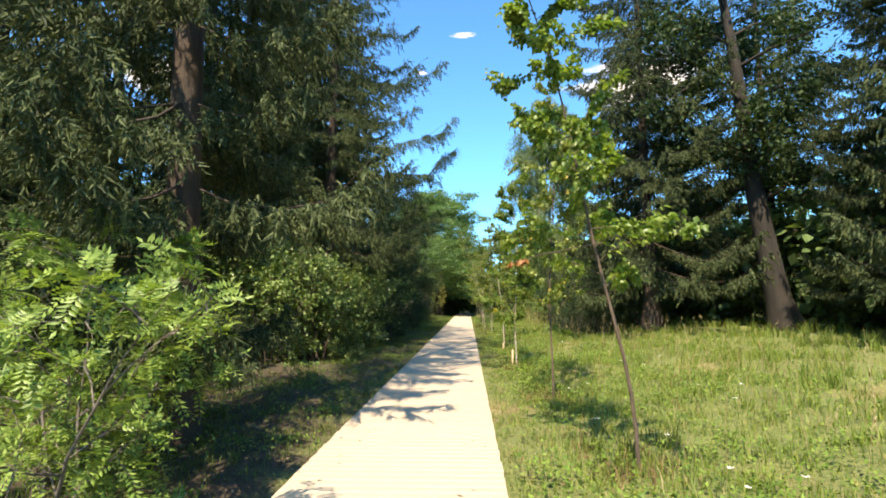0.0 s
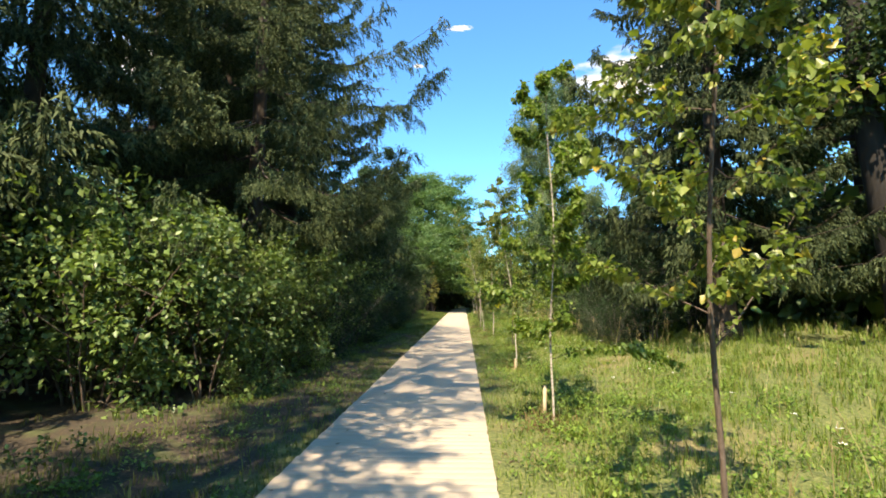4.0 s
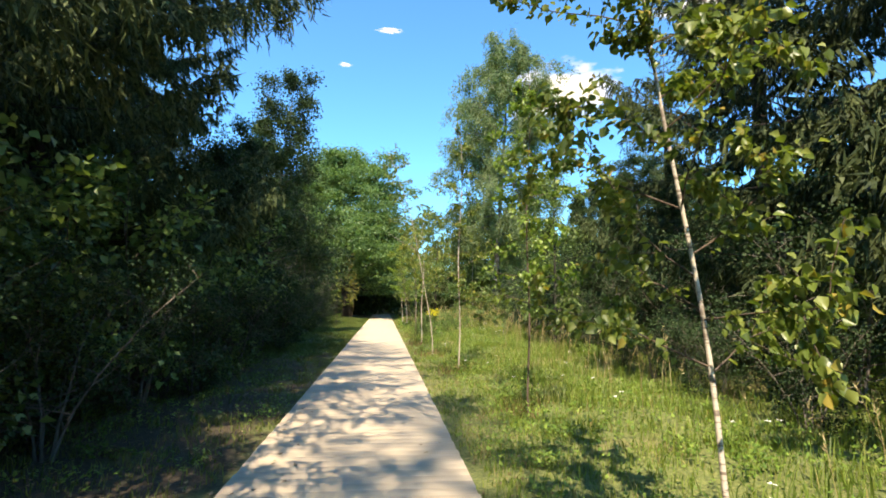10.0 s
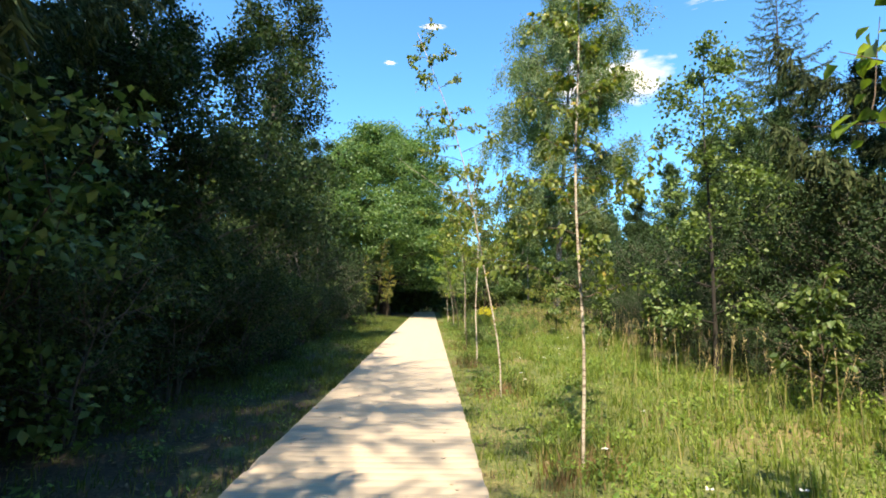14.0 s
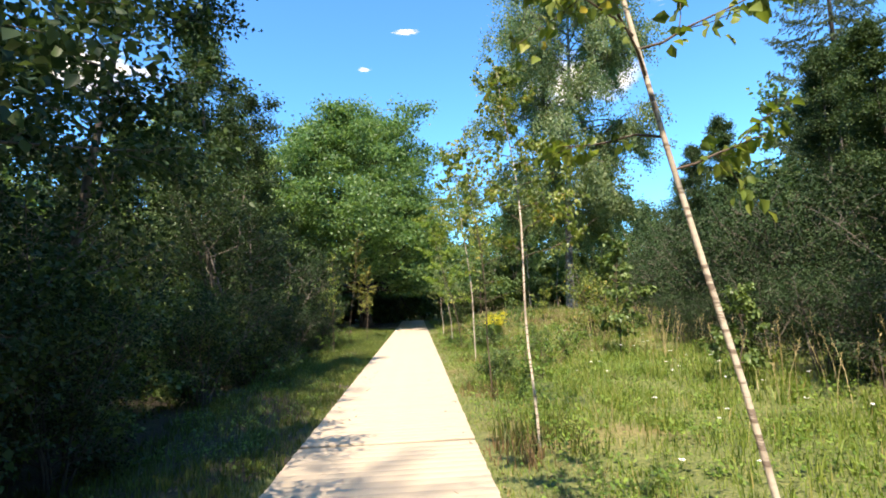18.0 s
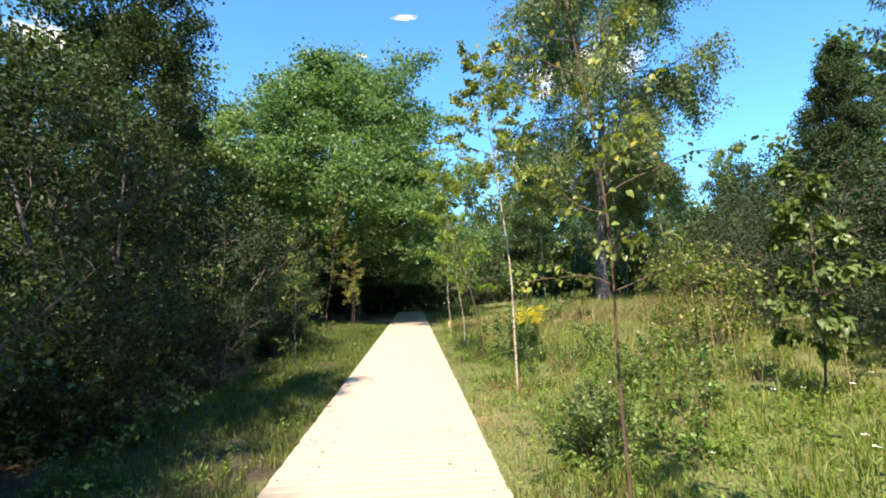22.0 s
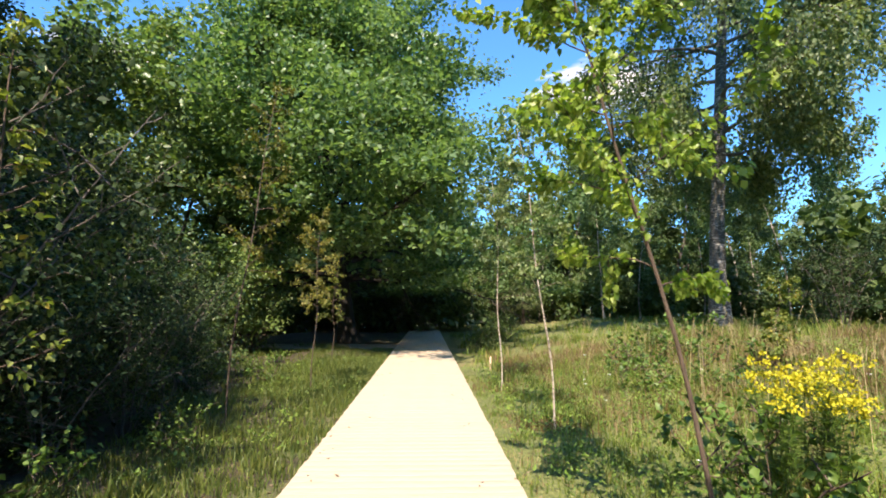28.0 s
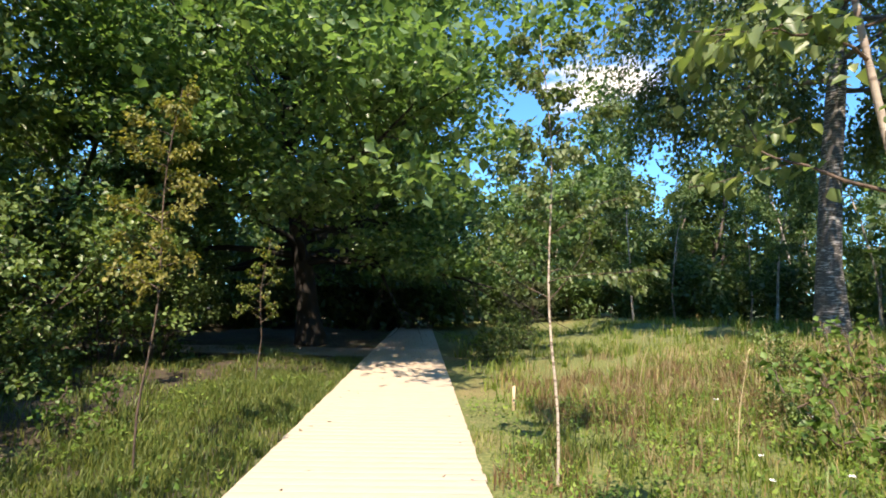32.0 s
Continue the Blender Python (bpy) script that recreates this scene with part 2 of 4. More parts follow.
HERB = leaf_material("herb_leaves", (0.05, 0.10, 0.02), (0.09, 0.17, 0.03), (0.15, 0.23, 0.05), 0.45, 0.35)
BROWN_LEAF = leaf_material("dead_leaves", (0.28, 0.10, 0.03), (0.42, 0.17, 0.06), (0.55, 0.28, 0.12), 0.6, 0.4)
BARK_SPRUCE = bark_material("spruce_bark", (0.024, 0.017, 0.012), (0.085, 0.058, 0.042))
BARK_OAK = bark_material("oak_bark", (0.028, 0.023, 0.018), (0.11, 0.09, 0.07), 5.0, (1, 1, 0.18), 1.0)
# Bark with the crown's shade on the trunk put into its colour.
BARK_SHADED = bark_material("shade_darkened_bark", (0.012, 0.010, 0.008), (0.042, 0.034, 0.027), 5.0, (1, 1, 0.18), 1.0)
BARK_GREY = bark_material("grey_bark", (0.06, 0.05, 0.04), (0.2, 0.17, 0.14), 9.0)
BARK_BROWN = bark_material("brown_sapling_bark", (0.05, 0.035, 0.025), (0.16, 0.11, 0.075), 25.0)
BARK_BIRCH = birch_material("old_birch_bark", (0.46, 0.43, 0.39), (0.022, 0.019, 0.016), 0.45)
BARK_WHITE = birch_material("young_birch_bark", (0.5, 0.43, 0.34), (0.14, 0.10, 0.075), 0.57)
BARK_GREYISH = birch_material("grey_sapling_bark", (0.36, 0.30, 0.23), (0.19, 0.15, 0.115), 0.5)
PLANK, OLD_PLANK, GROUND = plank_material(), plank_material("brown_old_planks", 0.55), ground_material()
BEAM = plain("grey_joist_wood", (0.12, 0.10, 0.08), 0.85)
STAKE = plain("pale_stake_wood", (0.5, 0.36, 0.22), 0.8)
CLOUD = cloud_material()
LITTER = leaf_material("fallen_leaves", (0.06, 0.038, 0.02), (0.14, 0.095, 0.052), (0.29, 0.22, 0.13), 0.7, 0.15)
PETAL = plain("white_petals", (0.75, 0.73, 0.66), 0.6)


# ---- mesh helpers ----
def land(x, y):
    """Height of the ground: level beside the walk, rising gently to the east."""
    x, y = np.asarray(x, float), np.asarray(y, float)
    rise = np.clip((x - 2.2) / 7.2, 0, 1.05)
    z = (0.5 + 0.3 * np.clip((y - 4.0) / 22.0, 0, 1)) * rise ** 1.15
    west = np.clip((-x - 3.5) / 10.0, 0, 1)
    z = z + 0.25 * west * np.sin(y * 0.21 + 1.0)
    away = np.clip((np.abs(x) - 1.1) / 1.5, 0, 1)
    z = z + away * 0.05 * (np.sin(x * 1.7 + y * 0.6) + np.sin(y * 1.3 - x * 0.8) + 0.6 * np.sin(x * 3.1 + y * 2.7))
    return z - 0.09


def build_mesh(name, verts, tris=None, quads=None, materials=(), smooth=False):
    me = bpy.data.meshes.new(name)
    verts = np.asarray(verts, np.float32).reshape(-1, 3)
    tris = np.asarray(tris if tris is not None else [], np.int32).reshape(-1, 3)
    quads = np.asarray(quads if quads is not None else [], np.int32).reshape(-1, 4)
    loops = np.concatenate([tris.ravel(), quads.ravel()])
    totals = np.concatenate([np.full(len(tris), 3, np.int32), np.full(len(quads), 4, np.int32)])
    starts = np.concatenate([[0], np.cumsum(totals)[:-1]]).astype(np.int32)
    me.vertices.add(len(verts))
    me.vertices.foreach_set("co", verts.ravel())
    me.loops.add(len(loops))
    me.loops.foreach_set("vertex_index", loops.astype(np.int32))
    me.polygons.add(len(totals))
    me.polygons.foreach_set("loop_start", starts)
    me.polygons.foreach_set("loop_total", totals)
    if smooth:
        me.polygons.foreach_set("use_smooth", np.ones(len(totals), bool))
    for m in materials:
        me.materials.append(m)
    me.update(calc_edges=True)
    return me


def part(name, data, parent, label=""):
    ob = new(name, data)
    ob.parent = parent
    return tagged(ob, label)


def unit(v):
    v = np.asarray(v, float)
    return v / np.maximum(np.linalg.norm(v, axis=-1, keepdims=True), 1e-9)


class Wood:
    """Gathers tapering tubes into one mesh, each with one of the mesh's materials."""

    def __init__(self):
        self.verts, self.quads, self.kind, self.count = [], [], [], 0

    def tube(self, pts, radii, sides=6, kind=0):
        pts, radii = np.asarray(pts, float), np.asarray(radii, float)
        n = len(pts)
        tangent = unit(np.gradient(pts, axis=0))
        ref = np.where(np.abs(tangent[:, 2:3]) > 0.9, np.array([[1.0, 0, 0]]), np.array([[0, 0, 1.0]]))
        a = unit(np.cross(tangent, ref))
        for i in range(1, n):
            a[i] = unit(a[i - 1] - tangent[i] * np.dot(a[i - 1], tangent[i]))
        b = np.cross(tangent, a)
        ang = np.arange(sides) * 2 * np.pi / sides
        ring = pts[:, None] + radii[:, None, None] * (np.cos(ang)[None, :, None] * a[:, None] + np.sin(ang)[None, :, None] * b[:, None])
        i = np.arange(n - 1)[:, None] * sides
        j = np.arange(sides)[None]
        k = (j + 1) % sides
        q = np.stack([i + j, i + k, i + sides + k, i + sides + j], -1).reshape(-1, 4) + self.count
        self.verts.append(ring.reshape(-1, 3))
        self.quads.append(q)
        self.kind.append(np.full(len(q), kind, np.int32))
        self.count += n * sides

    def mesh(self, name, *materials):
        me = build_mesh(name, np.concatenate(self.verts), None, np.concatenate(self.quads), materials, True)
        me.polygons.foreach_set("material_index", np.concatenate(self.kind))
        return me


def leaves_mesh(name, rng, centre, tip, side, length, width, material, detail=True):
    """One blade for each centre: folded along its midrib. tip and side are directions."""
    centre, tip, side = np.asarray(centre, float), unit(tip), unit(side)
    n = len(centre)
    up = np.cross(side, tip)
    le, wi = np.broadcast_to(length, n)[:, None], np.broadcast_to(width, n)[:, None]
    fold = 0.22
    if detail:
        shape = [(0, 0.0, 0), (-0.5, 0.36, fold), (0.5, 0.36, fold), (0, 0.42, 0), (-0.3, 0.74, fold * 0.6), (0.3, 0.74, fold * 0.6), (0, 1.0, -0.12)]
        faces = [(0, 2, 3), (0, 3, 1), (3, 2, 5), (3, 5, 6), (3, 6, 4), (3, 4, 1)]
    else:
        shape = [(0, 0, 0), (-0.5, 0.42, fold), (0.5, 0.42, fold), (0, 1.0, 0)]
        faces = [(0, 2, 3), (0, 3, 1)]
    v = np.stack([centre + side * wi * sx + tip * le * sy + up * wi * sz for sx, sy, sz in shape], 1)
    f = np.asarray(faces)[None] + (np.arange(n) * len(shape))[:, None, None]
    return build_mesh(name, v.reshape(-1, 3), f.reshape(-1, 3), None, [material])


def blades_mesh(name, base, way, side, length, width, material):
    """Thin needles, a triangle each."""
    base, way, side = np.asarray(base, float), unit(way), unit(side)
    n = len(base)
    w = side * (np.broadcast_to(width, n)[:, None] * 0.5)
    v = np.stack([base - w, base + w, base + way * np.broadcast_to(length, n)[:, None]], 1)
    return build_mesh(name, v.reshape(-1, 3), np.arange(n * 3).reshape(-1, 3), None, [material])


def wander(rng, start, direction, length, steps, bend=0.25, lift=0.0):
    """A crooked line of points from start."""
    pts, d = [np.asarray(start, float)], unit(direction)
    for _ in range(steps):
        d = unit(d + rng.normal(0, bend, 3) * 0.5 + np.array([0, 0, lift]))
        pts.append(pts[-1] + d * length / steps)
    return np.asarray(pts)


def along(pts, s):
    """Points at the fractions s of a line, and its directions there."""
    s = np.clip(np.asarray(s, float), 0, 0.9999) * (len(pts) - 1)
    i = s.astype(int)
    f = (s - i)[:, None]
    return pts[i] * (1 - f) + pts[i + 1] * f, unit(pts[i + 1] - pts[i])


def root(name, label, category, group=""):
    return tagged(new(name), label, category, group)


# ---- ground and sky ----
def make_ground():
    xs = np.unique(np.concatenate([np.arange(-14, 20.1, 0.35), np.linspace(-30, -14, 12), np.linspace(20, 45, 14), np.array([-900, -300, -120, -60, -40, 60, 90, 150, 400, 900])]))
    ys = np.unique(np.concatenate([np.arange(-24, 62.1, 0.5), np.linspace(-60, -24, 12), np.linspace(62, 110, 14), np.array([-900, -300, -120, 150, 250, 500, 900])]))
    gx, gy = np.meshgrid(xs, ys)
    v = np.stack([gx, gy, land(gx, gy)], -1).reshape(-1, 3)
    w = len(xs)
    i = (np.arange(len(ys) - 1)[:, None] * w + np.arange(w - 1)[None]).ravel()
    ob = new("ground", build_mesh("ground", v, None, np.stack([i, i + 1, i + w + 1, i + w], -1), [GROUND], True))
    tagged(ob, "forest floor with leaf litter, moss and meadow turf", "ground", kind="structure")


make_ground()


def make_cloud(x, y, z, wide, high, label):
    """A thin sheet of vapour far off, facing the walk."""
    q = np.array([(-1, 0, -1), (1, 0, -1), (1, 0, 1), (-1, 0, 1)], float)
    ob = new("cloud", build_mesh("cloud", q, None, [(0, 1, 2, 3)], [CLOUD]))
    ob.matrix_world = pose(x, y, z, 0, 0, -math.degrees(math.atan2(x, y))) @ Matrix.Diagonal((wide, 1, high, 1))
    ob.visible_shadow = False
    tagged(ob, label, "cloud", kind="structure")


make_cloud(-7, 1850, 1050, 64, 17, "small thin white cloud high in the blue sky")
make_cloud(-170, 1850, 900, 30, 13, "faint wisp of white cloud in the blue sky")
make_cloud(630, 1750, 800, 330, 150, "white cumulus cloud behind the tall birch")
make_cloud(-1150, 1750, 880, 300, 120, "white cumulus cloud above the western trees")
make_cloud(1350, 1850, 1300, 420, 60, "long thin streak of white cloud")


# ---- trees ----
def spruce(name, seed, height, radius, trunk_r, label, lowest=1.2, fine=1.0, needles=None, dead=10, flare=1.6, open_side=None):
    """Whorls of sagging boughs with hanging side twigs. fine: how finely the needles are cut.
    open_side: x beyond which nothing hangs lower than 2.5 m, to leave the walk free."""
    rng = np.random.default_rng(seed)
    tree = root(name, label, "spruce")
    wood = Wood()
    zs = np.linspace(0, 1, 16)
    line = np.stack([0.12 * np.sin(zs * 3 + seed), 0.12 * np.cos(zs * 2.3 + seed) - 0.12 * math.cos(seed), zs * height], -1)
    line[:, :2] -= line[0, :2]
    rad = trunk_r * (1 - zs * 0.95) * (1 + (flare - 1) * np.exp(-zs * 40))
    line[0, 2] = -0.3
    wood.tube(line, rad, 10)
    bases, ways, sides, lens, wides = [], [], [], [], []
    z = lowest
    while z < height - 0.4:
        f = z / height
        reach = radius * (1 - f) ** 0.52 + 0.2
        turn = rng.uniform(0, 6.283)
        count = 6 if f < 0.7 else 5
        for k in range(count):
            a, ln = turn + k * 6.283 / count + rng.uniform(-0.35, 0.35), reach * rng.uniform(0.6, 1.1)
            s = np.linspace(0, 1, 9)
            sag = ln * (0.50 * (1 - f) ** 0.7 - 0.08) * rng.uniform(0.7, 1.25) * min(1.0, 0.45 + z / 8)
            out = np.stack([np.cos(a) * ln * s, np.sin(a) * ln * s, z + rng.uniform(-0.12, 0.12) - sag * np.sin(s * 1.75) + 0.30 * ln * s ** 3.5], -1)
            out += np.array([np.interp(z, line[:, 2], line[:, 0]), np.interp(z, line[:, 2], line[:, 1]), 0]) + rng.normal(0, 0.02, (9, 3)) * s[:, None] * ln
            if out[:, 2].min() < 0.8:
                continue
            if open_side is not None and ((out[:, 0] > open_side) & (out[:, 2] < 2.75)).any():
                continue
            wood.tube(out[::2], np.linspace(0.008 + 0.004 * ln, 0.003, 5), 4)
            # fan of side branches, each with a fringe of hanging twigs
            m = max(4, int(ln / 0.14))
            at = 0.12 + 0.88 * (np.arange(m) + rng.random(m)) / m
            p, d = along(out, at)
            across = unit(np.cross(d, [0, 0, 1.0])) * np.where(np.arange(m) % 2, 1.0, -1.0)[:, None]
            sl = np.minimum(0.85, 0.12 + 0.26 * ln * np.sin(np.pi * np.clip(at * 0.9 + 0.08, 0, 1)) ** 0.8) * rng.uniform(0.6, 1.2, m)
            fan = unit(across * 0.8 + d * 0.7 + np.array([0, 0, 0.05]))
            per = np.maximum(2, (sl * 21 * min(fine, 1.6)).astype(int))
            i = np.repeat(np.arange(m), per)
            u = rng.random(len(i))
            q1 = p[i] + fan[i] * (sl[i] * u)[:, None] - np.array([0, 0, 1.0]) * (0.3 * sl[i] * u ** 2)[:, None]
            n_ax = max(3, int(ln * 36 * fine))
            q2, d2 = along(out, 0.1 + 0.9 * rng.random(n_ax))
            q, run = np.concatenate([q1, q2]), np.concatenate([fan[i], d2])
            n_t = len(q)
            pend = (0.35 + 1.3 * (1 - f)) * rng.uniform(0.4, 1.7, n_t)
            way = unit(run * 0.55 + np.array([0, 0, -1.0]) * pend[:, None] + rng.normal(0, 0.25, (n_t, 3)))
            tl = (0.12 + 0.34 * (1 - f)) * rng.uniform(0.3, 1.4, n_t)
            near = fine > 1.2
            k = 9 if near else 7
            i = np.repeat(np.arange(n_t), k)
            u = np.tile((np.arange(k) + 0.2) / k, n_t) * 0.7
            bases.append(q[i] + way[i] * (tl[i] * u)[:, None] - np.array([0, 0, 0.12]) * (tl[i] * u ** 2)[:, None])
            ways.append(way[i] + rng.normal(0, 0.5 if near else 0.32, (len(i), 3)))
            sides.append(rng.normal(0, 1, (len(i), 3)))
            lens.append(rng.uniform(0.8, 1.25, len(i)) * (0.24 if near else 0.32) * tl[i])
            wides.append(np.full(len(i), 0.024 if near else 0.04))
        z += (0.66 + 0.62 * (1 - f)) * rng.uniform(0.85, 1.15)
    for _ in range(dead):
        a, z0, ln = rng.uniform(0, 6.283), rng.uniform(0.6, max(lowest + 0.6, 2)), rng.uniform(0.4, 1.2)
        wood.tube(wander(rng, (0, 0, z0), (math.cos(a), math.sin(a), -0.15), ln, 5, 0.2), np.linspace(0.012, 0.003, 6), 4)
    bases, ways, lens = np.concatenate(bases), unit(np.concatenate(ways)), np.concatenate(lens)
    part("trunk", wood.mesh("spruce_trunk", BARK_SPRUCE), tree)
    part("crown", blades_mesh("spruce_crown", bases, ways, np.cross(ways, np.concatenate(sides)), lens, np.concatenate(wides), needles or SPRUCE), tree, "drooping dark green needle sprays")
    return tree


def broadleaf(name, seed, label, category, height, crown_from, radius, trunk_r, leaves, size, leaf, bark, limbs_n=14, subs=6, droop=0.0, lean=(0, 0), stems=1, detail=False, shape=0.75, scatter=0.22, hang=0.5, sides=8, bend=0.16, split=False, rise=0.7, pinnate=False, twiggy=True, cone=False, clump=0.0, hollow=None, taper=0.75, flat=0.0, start=0.3, bias=1.0):
    """A broad-leaved tree or bush: crooked stems, limbs, twigs, and leaves along the twigs. split: each limb is a part."""
    rng = np.random.default_rng(seed)
    tree = root(name, label, category)
    twigs, weights = [], []
    limb_bark = BARK_GREY if bark in (BARK_BIRCH, BARK_WHITE) else bark
    for st in range(stems):
        wood = Wood()
        a = st * 2.4 + rng.uniform(0, 1)
        tilt = np.array([math.cos(a), math.sin(a), 0]) * (0.28 if stems > 1 else 0.0) + np.array([lean[0], lean[1], 0])
        h = height * (rng.uniform(0.7, 1.0) if stems > 1 else 1.0)
        line = wander(rng, (0.12 * math.cos(a) * (stems > 1), 0.12 * math.sin(a) * (stems > 1), -0.2), tilt + np.array([0, 0, 1.0]), h, 12, bend)
        s = np.linspace(0, 1, 13)
        wood.tube(line, trunk_r * (1 - 0.9 * s) * (1 + 0.6 * np.exp(-s * 25)), sides)
        limb_meshes = []
        for k in range(limbs_n):
            f = crown_from + (0.97 - crown_from) * ((k + rng.random()) / limbs_n) ** bias
            p, d = along(line, [f])
            g = (f - crown_from) / (1 - crown_from)
            reach = radius * (math.sin(math.pi * min(1, 0.18 + 0.82 * g)) ** shape * 0.9 + 0.12) * rng.uniform(0.7, 1.15)
            if cone:
                reach = radius * (1.05 - g) ** taper * rng.uniform(0.75, 1.15)
            b = k * 2.39 + rng.uniform(-0.5, 0.5)
            way = np.array([math.cos(b), math.sin(b), start + rise * g - droop * 0.2])
            limb = wander(rng, p[0], way, reach, 8, 0.3, -droop * 0.08)
            w = Wood() if split else wood
            kind = 0 if split else 1
            w.tube(limb if split else limb[::2], np.linspace(max(0.008, trunk_r * 0.3 * (1 - f) + 0.005 * reach), 0.004, 9 if split else 5), 5 if split else 4, kind)
            twigs.append(limb[3:])
            weights.append(0.5)
            for j in range(subs):
                q, e = along(limb, [rng.uniform(0.25, 1.0)])
                way2 = unit(e[0] * (1 - 0.5 * droop) + rng.normal(0, 0.75, 3) * (1 - 0.4 * droop) + np.array([0, 0, 0.1 - 1.8 * droop]))
                ln = reach * rng.uniform(0.22, 0.5)
                sub = wander(rng, q[0], way2, ln, 5, 0.35, -droop * 0.22)
                if twiggy:
                    w.tube(sub[::2], np.linspace(0.006 + 0.004 * ln, 0.002, 3), 3, kind)
                twigs.append(sub)
                weights.append(1.0)
            if split:
                limb_meshes.append(w)
        part("trunk" if stems == 1 else "stem", wood.mesh(name + "_wood", bark, limb_bark), tree)
        for w in limb_meshes:
            part("limb", w.mesh(name + "_limb", limb_bark), tree)
    pick = rng.choice(len(twigs), leaves, p=np.array(weights) / sum(weights))
    pts, ds = [], []
    for t, n in zip(*np.unique(pick, return_counts=True)):
        p, d = along(twigs[t], rng.random(n) ** 0.7)
        pts.append(p)
        ds.append(d)
    pts, ds = np.concatenate(pts), np.concatenate(ds)
    n = len(pts)
    if pinnate:
        # feathered leaves: pairs of leaflets along a drooping stalk
        stalk = unit(ds * 0.4 + rng.normal(0, 0.7, (n, 3)) + np.array([0, 0, 0.15]))
        wing = unit(np.cross(stalk, rng.normal(0, 0.35, (n, 3)) + np.array([0, 0, 1.0])))
        k = np.tile(np.arange(13), n)
        i = np.repeat(np.arange(n), 13)
        hand = np.where(k == 12, 0.0, np.where(k % 2, 1.0, -1.0))[:, None]
        u = np.minimum(6, k // 2)[:, None] / 6
        pts = pts[i] + stalk[i] * (0.05 + 0.17 * u) - np.array([0, 0, 0.07]) * u ** 2
        tip = unit(wing[i] * hand + stalk[i] * (0.45 + (hand == 0)) + np.array([0, 0, -0.15]) + rng.normal(0, 0.08, (len(i), 3)))
        side = np.cross(tip, np.cross(stalk, wing)[i])
        ln = size * rng.uniform(0.85, 1.1, len(i))
        part("crown", leaves_mesh(name + "_crown", rng, pts, tip, side, ln, ln * 0.36, leaf, False), tree, "bright feathered leaves")
        return tree
    if clump:
        # rounded tufts of leaves round the twig ends
        ends = np.array([t[-1] for t in twigs])[rng.integers(0, len(twigs), n)]
        pts = np.where(rng.random((n, 1)) < 0.8, ends + rng.normal(0, clump, (n, 3)) * np.array([1, 1, 0.42 if flat else 0.55]), pts)
    pts = pts + rng.normal(0, scatter, (n, 3)) * np.array([1, 1, 0.8 + droop])
    pts[:, 2] -= droop * np.abs(rng.normal(0, scatter * 2, n))
    pts[:, 2] = np.maximum(pts[:, 2], 0.05)
    if hollow:
        # no leaves under the crown's lower edge nor close round the trunk
        low, wide, high = hollow
        keep = (pts[:, 2] > low) & ((np.hypot(pts[:, 0], pts[:, 1]) > wide) | (pts[:, 2] > high))
        pts, ds = pts[keep], ds[keep]
        n = len(pts)
    tip = unit(ds * 0.5 + rng.normal(0, 0.7, (n, 3)) + np.array([0, 0, -hang]))
    tip = unit(tip * np.array([1, 1, 1 - flat]))
    side = np.cross(tip, unit(rng.normal(0, 0.6 * (1 - 0.4 * flat), (n, 3)) + np.array([0, 0, 1.0])))
    ln = size * rng.uniform(0.7, 1.25, n)
    part("crown", leaves_mesh(name + "_crown", rng, pts, tip, side, ln, ln * 0.72, leaf, detail), tree)
    return tree


